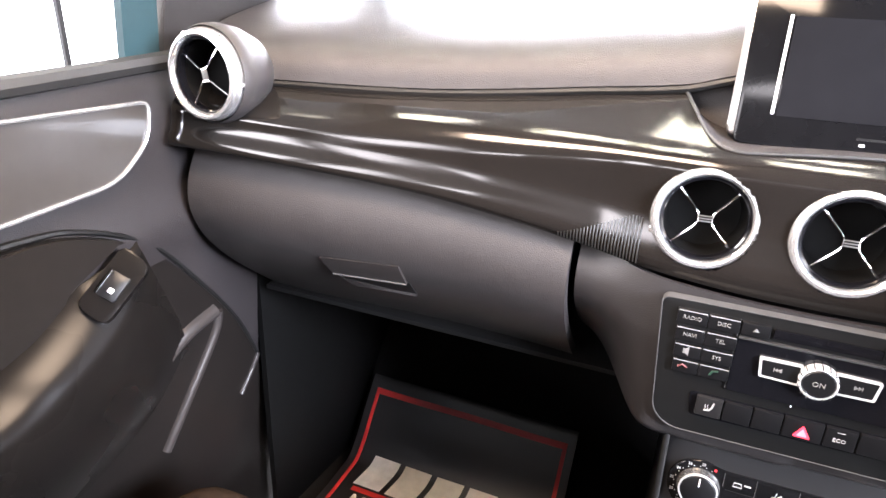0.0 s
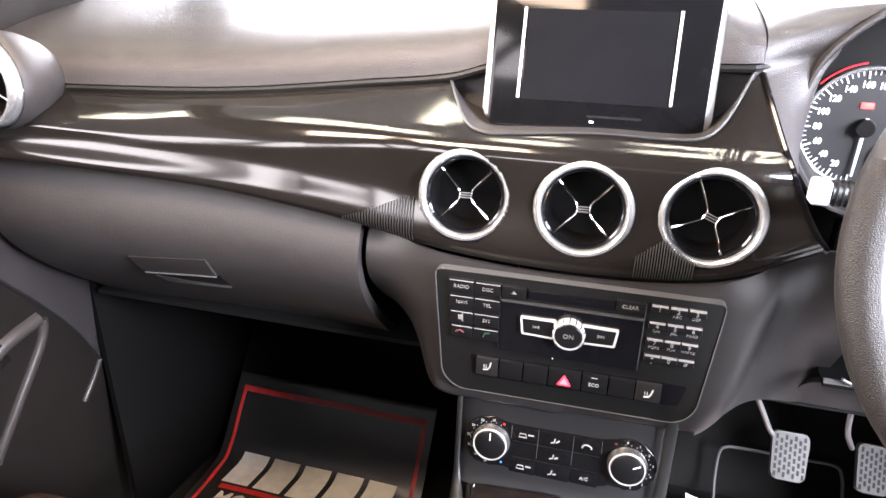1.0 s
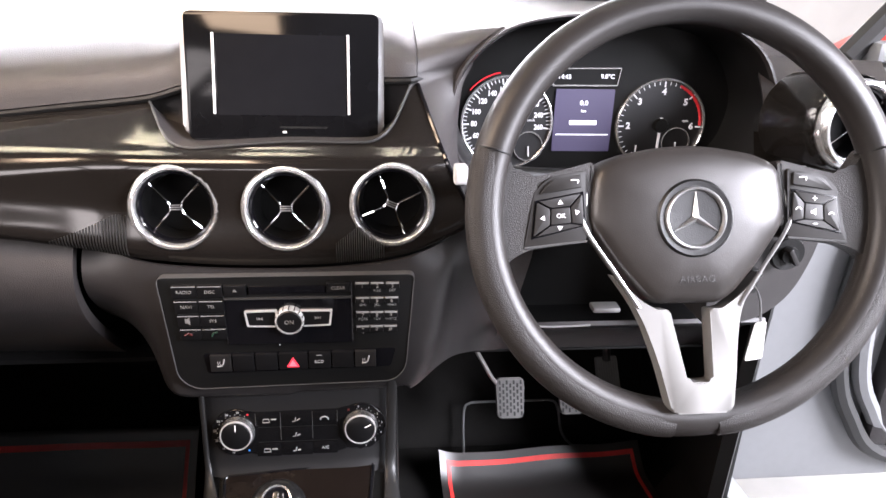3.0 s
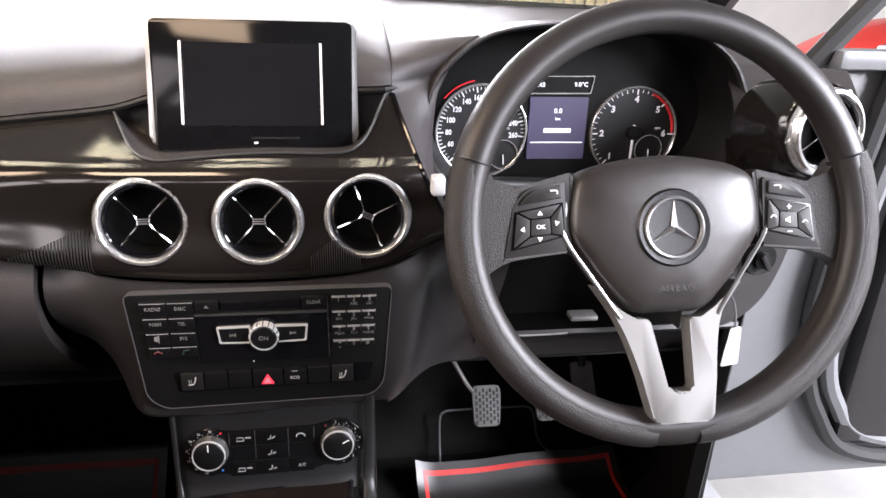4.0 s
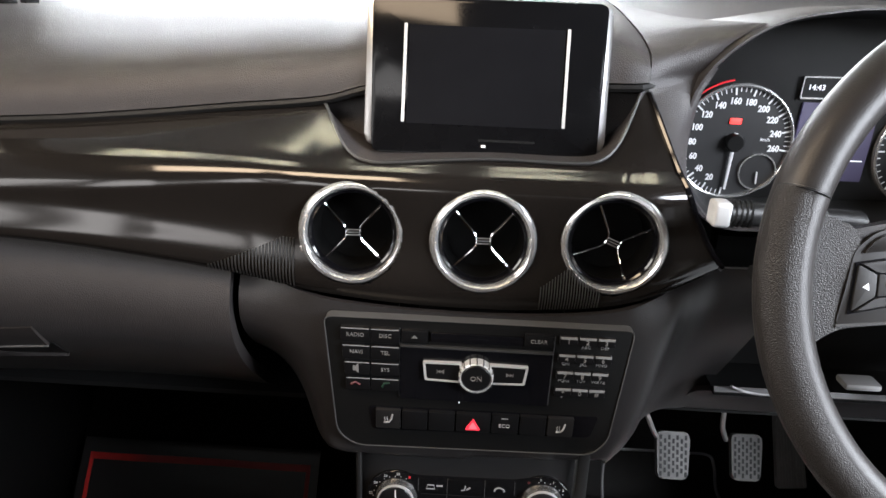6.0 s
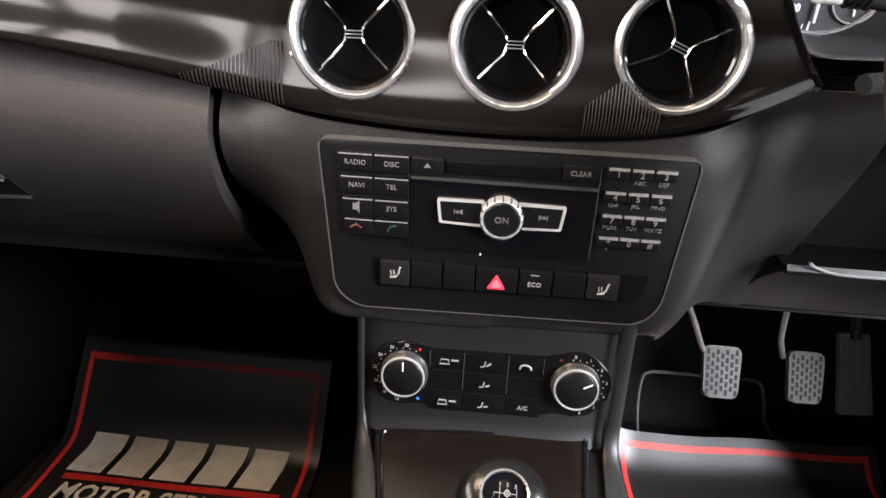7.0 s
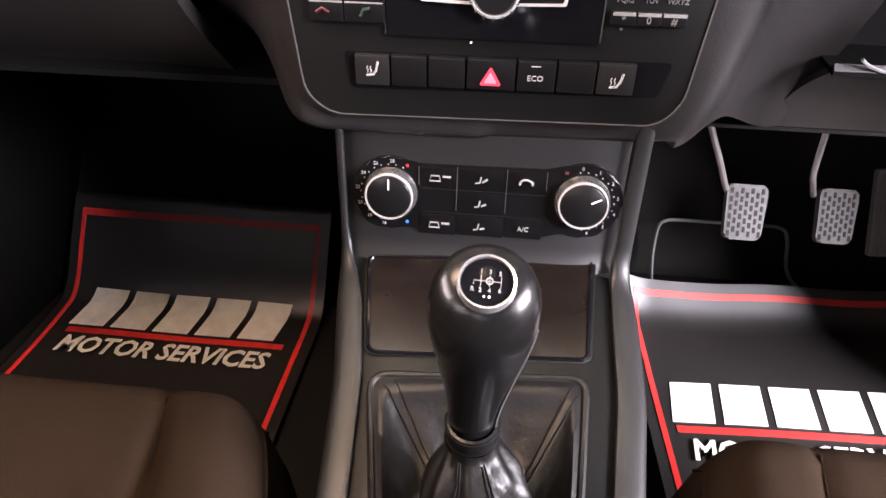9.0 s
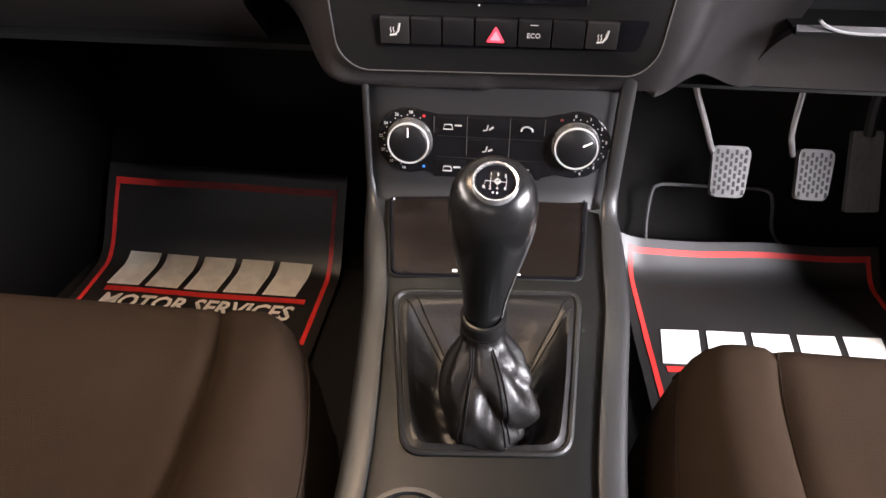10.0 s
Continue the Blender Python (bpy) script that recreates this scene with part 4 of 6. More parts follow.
for j in range(3):
    for i in range(3):
        x, z, hw = (-0.0336, -0.0013, 0.0313)[j], 0.4095 - 0.0187 * i + 0.0006 * (j - 1), (0.0138, 0.0177, 0.0140)[j]
        if (j, i) in ((0, 1), (2, 1)):
            continue
        b = part("button", prism(rect(x - hw, x + hw, z - 0.0080, z + 0.0080, 0.0008, 2), CY - 0.0004, CY + 0.002, None, 0.0003), M_CLIMATE, clim)
        y = CY - 0.0016
        if j == 1:
            part("airflow_mark", tube([(x - 0.0005, y, z + 0.0025), (x - 0.0015, y, z - 0.002), (x - 0.0045, y, z - 0.0025)], 0.0006, 5), M_ICON, b)
            part("airflow_arrow", tube([(x + 0.0005, y, z - 0.0015), (x + 0.004, y, z + 0.001 * (1 - i))], 0.0008, 5), M_ICON, b)
        elif (j, i) == (2, 2):
            lettering("A/C", 0.0052, at(x, y, z), M_ICON, b)
        elif j == 0:
            part("screen_mark", tube([(x - 0.006, y, z - 0.002), (x - 0.005, y, z + 0.002), (x + 0.001, y, z + 0.002), (x + 0.002, y, z - 0.002)], 0.0006, 5, 1.0, True), M_ICON, b)
            part("screen_mark", box((x + 0.0065, y, z + 0.0016), (0.006, 0.0006, 0.0014)), M_ICON, b)
        else:
            part("recirculation_mark", tube(curve_through([(x - 0.005, y, z - 0.002), (x - 0.004, y, z + 0.001), (x, y, z + 0.002), (x + 0.004, y, z), (x + 0.004, y, z - 0.002)], 3), 0.0008, 5), M_ICON, b)
for x, z, h in ((-0.0478, 0.4100, 0.014), (-0.0195, 0.4010, 0.034), (0.0169, 0.4015, 0.034), (0.0457, 0.4115, 0.014)):
    part("seam", box((x, CY - 0.0004, z), (0.0004, 0.001, h)), M_RIM, clim)
for z in (0.4002, 0.3815):
    part("seam", box((0.0, CY - 0.0002, z), (0.090, 0.0008, 0.0005)), M_DARK, clim)

# ---- centre console ----
console = thing("centre_console", "dark grey centre console between the seats", "console", (0, -0.1, 0))
TOP = lambda y: 0.343 + 0.25 * (y + 0.022)
HALF = along([(-0.50, 0.078), (-0.26, 0.0760), (-0.20, 0.0795), (-0.11, 0.088), (-0.05, 0.0935), (-0.02, 0.0950), (0.02, 0.0960)])
SHIFT = lambda y: 0.004 + 0.010 * min(1, max(0, (-y - 0.02) / 0.10))
FRONT = along([(0.0, -0.020, 0.340), (0.10, -0.0135, 0.350), (1.0, 0.004, 0.452)])


def front_fn(u, v):
    y, z = FRONT(v)
    x0, x1 = -0.107, 0.1005 + 0.003 * v
    return (x0 + (x1 - x0) * u, y + 0.007 * abs(2 * u - 1) ** 7, z)


part("front_panel", sheet(front_fn, 40, 12, 0.05), M_FRONT, console, "dark grey plastic front")


def top_fn(u, v):
    y = -0.020 - 0.46 * v
    w = HALF(y)[0]
    edge = abs(2 * u - 1)
    return (SHIFT(y) - w + 2 * w * u, y, TOP(y) - 0.004 * edge ** 6)


WELL = [(-0.036, -0.241), (0.067, -0.233), (0.077, -0.112), (-0.062, -0.122)]


def in_well(p):
    n, inside = len(WELL), True
    for i in range(n):
        a, b = WELL[i], WELL[(i + 1) % n]
        inside &= (b[0] - a[0]) * (p.y - a[1]) - (b[1] - a[1]) * (p.x - a[0]) > 0
    return inside


bm = sheet(top_fn, 60, 120, -0.01)
bmesh.ops.delete(bm, geom=[f for f in bm.faces if in_well(f.calc_center_median())], context="FACES")
part("top", bm, M_CONSOLE, console, "dark grey plastic top")
for s in (-1, 1):
    def rail_fn(u, v, s=s):
        if u < 0.22:
            t = u / 0.22
            z, w = 0.455 - 0.112 * t, 0.097 - 0.002 * t
            y = FRONT((z - 0.340) / 0.112)[0] - 0.002
        else:
            y = -0.022 - 0.46 * (u - 0.22) / 0.78
            z, w = TOP(y), HALF(y)[0]
        a = math.pi * v
        swell = math.sin(a) ** 0.5
        k = ease((u - 0.17) / 0.13)
        mid, half = (0.0082 if s > 0 else 0.0135) * (1 - k) + 0.008 * k, (0.006 if s > 0 else 0.003) * (1 - k) + 0.010 * k
        return (SHIFT(y) + s * (w + mid - half * math.cos(a)), y - (0.003 * swell if u < 0.25 else 0), z + 0.003 * swell - 0.005 * v * v - 0.001)
    part("side_rail", sheet(rail_fn, 40, 8, 0.003 * s), M_RAIL, console, "satin grey side rail")
    def side_fn(u, v, s=s):
        y = 0.30 - 0.78 * u
        z = TOP(min(y, -0.02)) if y < 0.0 else 0.44
        return (SHIFT(y) + s * (HALF(max(min(y, 0.02), -0.5))[0] + 0.016 + 0.006 * v), y, (z - 0.004) * (1 - v) - 0.01 * v)
    part("side", sheet(side_fn, 20, 8, 0.006 * s), M_DARK, console)


def on_top(outline, y_up, y_down):
    """Outline of (x, y) laid on the sloping top, from y_down to y_up metres above it."""
    bm = bmesh.new()
    up = [bm.verts.new((x, y, TOP(y) + y_up)) for x, y in outline]
    dn = [bm.verts.new((x, y, TOP(y) + y_down)) for x, y in outline]
    bm.faces.new(up)
    bm.faces.new(dn)
    n = len(up)
    for i in range(n):
        bm.faces.new((up[i], up[(i + 1) % n], dn[(i + 1) % n], dn[i]))
    return bm


LID = rounded([(-0.0700, -0.1035), (0.0805, -0.0952), (0.0865, -0.0082), (-0.0850, -0.0215)], 0.007, 4)
lc = Vector((0.0025, -0.06))
part("tray_lid", on_top([tuple(lc + (Vector(p) - lc) * 0.985) for p in LID], 0.0012, -0.002), M_TAN, console, "smooth brown-black roller lid")
bm = bmesh.new()
add_tube(bm, [(p[0], p[1], TOP(p[1]) + 0.0008) for p in LID], 0.0016, 6, 1.0, True)
part("lid_gap", bm, M_PIANO, console, "black gap round the lid")
bm = bmesh.new()
add_tube(bm, [(*(lc + (Vector(p) - lc) * 1.028), TOP((lc + (Vector(p) - lc) * 1.028).y) + 0.0002) for p in LID], 0.0009, 6, 1.0, True)
part("lid_surround", bm, M_DARK, console, "raised edge round the lid")
for x in (-0.020, 0.031):
    part("lid_mark", box((x, -0.0965, TOP(-0.0965) + 0.0014), (0.004, 0.003, 0.0008)), M_WHITE, console)
# cup ring and slot at the rear
part("cup_ring", revolve([(0.030, 0.0), (0.031, 0.003), (0.034, 0.003), (0.035, 0.0)], 32, pose(-0.028, -0.300, TOP(-0.300) + 0.0005, -90 + 14)), M_RAIL, console)
part("rear_slot", on_top(rounded([(0.028, -0.335), (0.082, -0.335), (0.082, -0.285), (0.028, -0.285)], 0.006, 3), 0.0008, -0.002), M_PIANO, console)

# ---- gear lever in its leather boot ----
lever = thing("gear_lever", "black leather gear lever with chrome-ringed knob and boot", "gear lever", (0.008, -0.18, 0.28))
GC = Vector((0.0070, -0.181))
FRAME = rounded([(-0.039, -0.245), (0.070, -0.236), (0.0795, -0.109), (-0.0655, -0.120)], 0.013, 5)
fc = Vector((0.0115, -0.177))
bm = bmesh.new()
add_tube(bm, [(p[0], p[1], TOP(p[1]) + 0.0005) for p in FRAME], 0.0026, 8, 1.0, True)
part("boot_frame", bm, M_DARK, lever, "raised dark frame")
FINE = []
for i, p in enumerate(FRAME):
    q = Vector(FRAME[(i + 1) % len(FRAME)])
    n = max(1, int((q - Vector(p)).length / 0.004))
    FINE += [Vector(p).lerp(q, k / n) for k in range(n)]
# the gathered leather: centre, height and radius from the tray up to the collar, drooping to the rear
BUNCH = along([(0.0, 0.0140, -0.2050, 0.2840, 0.0270), (0.25, 0.0145, -0.2075, 0.3020, 0.0315), (0.5, 0.0140, -0.2060, 0.3200, 0.0300),
               (0.75, 0.0110, -0.1970, 0.3370, 0.0225), (0.92, 0.0085, -0.1890, 0.3470, 0.0146), (1.0, 0.0080, -0.1875, 0.3520, 0.0142)])
rows = []
for k in range(45):
    t = k / 44
    row = []
    for p in FINE:
        d = p - fc
        if t < 0.42:
            q = t / 0.42
            c = fc.lerp(Vector((0.0140, -0.2020)), q)
            low = d.normalized() * 0.030
            pos = c + (d * 0.985).lerp(low, q ** 0.8)
            a = math.atan2(d.y, d.x)
            dip = 0.0165 * ease(q * 1.25) - 0.0035 * math.sin(math.pi * min(1, q * 4)) ** 2
            z = TOP(pos.y) + 0.001 - dip + 0.0016 * q * math.sin(7 * a + 5 * q) + 0.0010 * q * math.sin(13 * a - 4)
        else:
            q = (t - 0.42) / 0.58
            x, y, z, r = BUNCH(q)
            a = math.atan2(d.y, d.x)
            slack = math.sin(math.pi * min(1, 0.16 + 0.84 * q)) ** 0.8
            crease = abs(math.sin(1.5 * a + 4.2 * q + 0.7 * math.sin(2 * a + 3 * q) + 0.4)) ** 0.5 - 0.76
            fine = math.sin(4 * a - 8 * q + 1.6 * math.sin(3 * a))
            r += slack * (0.0085 * crease + 0.0022 * fine + 0.0009 * math.sin(11 * a + 15 * q))
            tuck = -0.004 * slack * math.exp(-((a + 1.45) / 0.22) ** 2) * math.sin(math.pi * q)
            pos = Vector((x, y)) + Vector((math.cos(a), math.sin(a) * 1.04)) * (r + tuck)
            z -= 0.010 * (1 - q) * max(0, -math.sin(a)) * ease(q * 3)
            if q < 0.06:
                z = max(z, TOP(pos.y) - 0.0155)
        row.append((pos.x, pos.y, z))
    rows.append(row)
bm = bmesh.new()
add_grid(bm, rows, close_u=True)
part("boot", bm, M_LEATHER, lever, "creased leather boot", 60)
TOPZ = 0.3555
tilt = pose(0.0078, -0.1864, TOPZ, -90 + 8, 0, 0)
part("collar", revolve([(0.0130, -0.013), (0.0150, -0.012), (0.0156, -0.007), (0.0148, 0.000), (0.0150, 0.006), (0.0143, 0.0095), (0.0128, 0.0100)], 28, tilt), M_LEATHER, lever, "stitched leather collar")
for h in (-0.0015, 0.0082):
    part("collar_stitch", revolve([(0.0146, h - 0.0004), (0.0153, h), (0.0146, h + 0.0004)], 28, tilt), M_BLACK, lever, "dark stitched seam")
# stitched double seams of the boot, from the front corners inwards and down the gathered leather
for sx in (-1, 1):
    corner = fc + Vector((sx * 0.068, 0.064))
    best = min(range(len(FINE)), key=lambda n: (FINE[n] - corner).length)
    for off in (-1, 1):
        line = [Vector(rows[k][(best + off) % len(FINE)]) + Vector((0, 0, 0.0003)) for k in range(1, 17)]
        part("boot_seam", tube(line, 0.0006, 5), M_BLACK, lever, "dark stitched seam")
    rear = min(range(len(FINE)), key=lambda n: (FINE[n] - fc - Vector((sx * 0.032, -0.064))).length)
    for off in (-1, 1):
        line = [Vector(rows[k][(rear + off) % len(FINE)]) + Vector((0, -0.0004, 0.0004)) for k in range(24, 43)]
        part("boot_seam", tube(line, 0.0005, 5), M_BLACK, lever, "dark stitched seam")


def knob_section(h):
    """Half-widths and rearward offset of the grip at a height."""
    return along([(0.0, 0.0128, 0.0128, 0.0), (0.02, 0.0142, 0.0140, 0.0), (0.045, 0.0180, 0.0172, -0.001), (0.070, 0.0224, 0.0210, -0.002), (0.088, 0.0247, 0.0232, -0.003), (0.102, 0.0246, 0.0230, -0.004), (0.112, 0.0218, 0.0195, -0.004), (0.118, 0.0150, 0.0130, -0.004), (0.120, 0.0020, 0.0020, -0.004)])(h)


bm = bmesh.new()
rows = []
hs = [0.0, 0.01, 0.02, 0.032, 0.045, 0.058, 0.07, 0.08, 0.088, 0.096, 0.102, 0.107, 0.112, 0.1155, 0.118, 0.1195, 0.12]
GM = pose(GC.x, GC.y - 0.004, TOPZ + 0.006, 6, 2, 0)
for h in hs:
    wx, wy, oy = knob_section(h)
    lean = pose(0, oy - 0.004 * (h / 0.12) ** 2, h, 22 * (h / 0.12) ** 1.5)
    rows.append([GM @ lean @ Vector((wx * math.cos(a), wy * math.sin(a), 0)) for a in [2 * math.pi * i / 32 for i in range(32)]])
add_grid(bm, rows, close_u=True, cap=True)
part("grip", bm, M_GRIP, lever, "smooth black grip")
TM = GM @ pose(0, -0.0105, 0.1150, 22 - 90, 0, 0)
CM = TM @ Matrix.Diagonal((0.72, 1, 0.72, 1))
cap = part("cap", revolve([(0.0, 0.0035), (0.0150, 0.0035), (0.0152, 0.0)], 32, CM), M_PIANO, lever, "black gear pattern disc")
part("cap_ring", revolve([(0.0150, 0.0025), (0.0154, 0.0048), (0.0167, 0.0050), (0.0174, 0.0020), (0.0176, -0.004)], 40, CM), M_CHROME, lever, "chrome ring")
for path in ([(-0.0075, 0, -0.002), (-0.0075, 0, 0.0005), (0.008, 0, 0.0005)], [(-0.0035, 0, 0.004), (-0.0035, 0, -0.003)], [(0.0015, 0, 0.004), (0.0015, 0, -0.003)], [(0.008, 0, 0.004), (0.008, 0, -0.003)]):
    part("gate_line", tube([CM @ (Vector(p) + Vector((0, -0.0037, 0))) for p in path], 0.0002, 4), M_PRINT, cap)
for tx, x, z in (("1", -0.0035, 0.0062), ("3", 0.0015, 0.0062), ("5", 0.0072, 0.0055), ("R", -0.0080, -0.0050), ("2", -0.0035, -0.0053), ("4", 0.0017, -0.0053), ("6", 0.0075, -0.0048)):
    lettering(tx, 0.0038, CM @ at(x, -0.0037, z), M_PRINT, cap)
part("neutral_mark", revolve([(0.0016, 0.0), (0.0016, 0.0006), (0.0022, 0.0006), (0.0022, 0.0)], 16, CM @ pose(0.0015, -0.0037, 0.0005)), M_PRINT, cap)
for x in (-0.001, 0.002):
    part("cap_dot", box((0, 0, 0), (0.0011, 0.0006, 0.0011), 0, CM @ pose(x, -0.0037, -0.0090)), M_WHITE, cap)
part("grip_seam", tube([GM @ Vector((knob_section(h)[0] * 0.93 + 0.0006, knob_section(h)[2] - knob_section(h)[1] * 0.38, h)) for h in [0.005 + 0.008 * i for i in range(12)]], 0.0008, 5), M_SEAM, lever, "stitched side seam")

# ---- instrument cluster ----
clus = thing("instrument_cluster", "twin-dial instrument cluster under a dark hood", "instrument cluster", (0.37, 0.15, 0.66))
HOOD = rounded([(0.172, 0.715), (0.186, 0.796), (0.238, 0.842), (0.31, 0.856), (0.41, 0.857), (0.505, 0.846), (0.548, 0.818), (0.580, 0.757), (0.566, 0.690), (0.52, 0.655), (0.22, 0.650)], 0.03, 4)
CC = Vector((0.372, 0.752))


def hood_row(k, y, dz=0.0, kz=None):
    return [(CC.x + (x - CC.x) * k, y, CC.y + (z - CC.y) * (kz or k) + dz) for x, z in HOOD]


bm = bmesh.new()
add_grid(bm, [hood_row(0.86, 0.52, -0.030), hood_row(0.97, 0.36, -0.010), hood_row(0.995, 0.20), hood_row(1.012, 0.13), hood_row(1.012, 0.108), hood_row(1.0, 0.098), hood_row(0.985, 0.098), hood_row(0.972, 0.106)], close_u=True)
part("hood", bm, M_PAD, clus, "grained hood over the dials")
bm = bmesh.new()
add_grid(bm, [hood_row(0.974, 0.104), hood_row(0.955, 0.112), hood_row(0.94, 0.135), hood_row(0.90, 0.184)], close_u=True)
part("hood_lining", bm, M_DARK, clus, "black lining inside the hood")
part("face", prism([(x, z) for x, y, z in hood_row(0.93, 0.0)], 0.1825, 0.189), M_FACE, clus)
DY = 0.1815
DIALS = {"speed": (0.261, 0.720), "rev": (0.466, 0.719)}
for kind_, (dx, dz) in DIALS.items():
    R = 0.0595
    d = part("dial", revolve([(0.0, 0.0006), (R - 0.003, 0.0006), (R - 0.003, 0.0)], 48, pose(dx, DY, dz)), M_DIAL, clus, "black dial with white figures")
    part("dial_ring", revolve([(R - 0.003, 0.0), (R - 0.0025, 0.004), (R - 0.001, 0.005), (R + 0.0006, 0.004), (R + 0.0012, 0.0)], 56, pose(dx, DY, dz)), M_CHROME, d, "thin chrome ring")
    a0, a1, n = (266, -7, 52) if kind_ == "speed" else (274, -2, 36)
    for i in range(n + 1):
        a = radians(a0 + (a1 - a0) * i / n)
        big = i % (4 if kind_ == "speed" else 6) == 0
        r0, r1 = R - 0.0035, R - (0.0105 if big else 0.0075)
        red = kind_ == "rev" and i > 27
        part("tick", tube([(dx + r0 * math.cos(a), DY - 0.0009, dz + r0 * math.sin(a)), (dx + r1 * math.cos(a), DY - 0.0009, dz + r1 * math.sin(a))], 0.0011 if big else 0.00055, 4), M_DIALRED if red and not big else M_FIGURE, d)
    if kind_ == "speed":
        for i in range(1, 14):
            a = radians(266 - 21 * i)
            lettering(str(20 * i), 0.0092, at(dx + (R - 0.017) * math.cos(a), DY - 0.0008, dz + (R - 0.017) * math.sin(a)), M_FIGURE, d, squash=0.85, bold=0.0003)
        arc = [radians(a0 + (a1 - a0) * t) for t in [0.36 + 0.017 * i for i in range(9)]]
    else:
        for i in range(1, 7):
            a = radians(274 - 46 * i)
            lettering(str(i), 0.0115, at(dx + (R - 0.0165) * math.cos(a), DY - 0.0008, dz + (R - 0.0165) * math.sin(a)), M_FIGURE, d, bold=0.0004)
        arc = [radians(a0 + (a1 - a0) * t) for t in [0.745 + 0.0108 * i for i in range(24)]]
        part("red_band", tube([(dx + (R - 0.0055) * math.cos(a), DY - 0.0009, dz + (R - 0.0055) * math.sin(a)) for a in arc], 0.0026, 5, 0.3), M_DIALRED, d, "red band")
        lettering("rpm", 0.005, at(dx + 0.034, DY - 0.0008, dz + 0.006), M_FIGURE, d)
    if kind_ == "speed":
        part("red_band", tube([(dx - 0.064 * math.cos(a), DY - 0.0009, dz + 0.064 * math.sin(a)) for a in [radians(40 + 5 * i) for i in range(9)]], 0.0010, 5), M_DIALRED, d)
        part("warning_light", box((dx - 0.002, DY - 0.001, dz + 0.022), (0.012, 0.0006, 0.006), 0.001), M_WARN, d, "lit red brake warning")
        lettering("km/h", 0.005, at(dx + 0.032, DY - 0.0008, dz + 0.004), M_FIGURE, d)
    # small gauge
    sx, sz = (dx + 0.030, dz - 0.030) if kind_ == "speed" else (dx + 0.024, dz - 0.022)
    g = part("small_gauge", revolve([(0.0, 0.0012), (0.018, 0.0012), (0.018, 0.0)], 28, pose(sx, DY, sz)), M_DIAL, d)
    part("gauge_ring", revolve([(0.018, 0.0), (0.0182, 0.003), (0.0196, 0.003), (0.02, 0.0)], 32, pose(sx, DY, sz)), M_CHROME, g)
    part("gauge_needle", tube([(sx, DY - 0.003, sz), (sx + 0.001, DY - 0.003, sz - 0.013)], 0.0009, 5), M_FIGURE, g)
    part("needle", tube([(dx, DY - 0.004, dz + 0.010), (dx - 0.001, DY - 0.004, dz - 0.050)], [0.0022, 0.0013], 5), M_FIGURE, d, "white needle")
    part("hub", revolve([(0.0, 0.008), (0.008, 0.008), (0.0095, 0.006), (0.0095, 0.0)], 24, pose(dx, DY, dz)), M_FACE, d)
disp = part("display", prism(rect(0.323, 0.400, 0.684, 0.764, 0.001, 2), DY - 0.0015, DY + 0.001), M_SCREENLIT, clus, "dim violet trip display")
part("display_line", box((0.3615, DY - 0.0018, 0.706), (0.070, 0.0006, 0.0012)), M_LIT, disp)
part("display_bars", box((0.3615, DY - 0.0018, 0.7215), (0.036, 0.0006, 0.0055)), M_LIT, disp, "distance figures")
lettering("0.0", 0.0090, at(0.3605, DY - 0.0018, 0.7465), M_LIT, disp)
lettering("km", 0.0055, at(0.3610, DY - 0.0018, 0.7365), M_LIT, disp)
strip = part("top_display", prism(rounded([(0.318, 0.7685), (0.4010, 0.7695), (0.4040, 0.7905), (0.318, 0.7890)], 0.001, 2), DY - 0.0012, DY + 0.001), M_FACE, clus)
so = rounded([(0.317, 0.7675), (0.4020, 0.7685), (0.4052, 0.7915), (0.317, 0.7900)], 0.0015, 3)
sc = Vector((0.361, 0.7795))
part("top_display_frame", frame_ring(so, [tuple(sc + Vector(((p[0] - sc.x) * 0.97, (p[1] - sc.y) * 0.86))) for p in so], DY - 0.003, DY), M_CHROME, strip)
lettering("14:43", 0.0078, at(0.332, DY - 0.0016, 0.779), M_LIT, strip)
lettering("9.0°C", 0.0078, at(0.388, DY - 0.0016, 0.780), M_LIT, strip)

# ---- steering column and stalks ----
col = thing("steering_column", "black steering column shroud with indicator stalks", "steering column", (0.366, 0.02, 0.6))
SM = pose(0.3729, -0.1106, 0.6923, -19.7, -1.0, -0.9)
part("shroud", revolve([(0.046, -0.030), (0.046, -0.045), (0.044, -0.10), (0.040, -0.22)], 32, SM), M_DARK, col)
part("stalk", tube(curve_through([(0.31, 0.02, 0.690), (0.25, 0.0, 0.698), (0.20, -0.016, 0.704), (0.184, -0.020, 0.705)]), 0.0095, 10), M_DARK, col, "black indicator stalk")
part("stalk_end", box((0.1785, -0.0215, 0.7055), (0.0135, 0.017, 0.0195), 0.0035, None, 3), M_TIP, col, "pale grey squared stalk end")
for i in range(4):
    part("stalk_ring", revolve([(0.0095, -0.0012), (0.0108, -0.0008), (0.0108, 0.0008), (0.0095, 0.0012)], 16, pose(0.1905 + 0.0045 * i, -0.0185 + 0.0011 * i, 0.7046 - 0.0003 * i, 0, 0, 80)), M_DARK, col)
part("stalk", tube(curve_through([(0.42, 0.02, 0.690), (0.48, 0.0, 0.698), (0.545, -0.016, 0.704)]), 0.0095, 10), M_DARK, col, "black wiper stalk")
part("lower_stalk", tube(curve_through([(0.31, 0.03, 0.660), (0.25, 0.01, 0.650), (0.225, 0.0, 0.648)]), 0.007, 8), M_DARK, col)
kt = thing("key_tag", "white paper tag hanging from the ignition key", "key tag", (0.51, -0.02, 0.49))
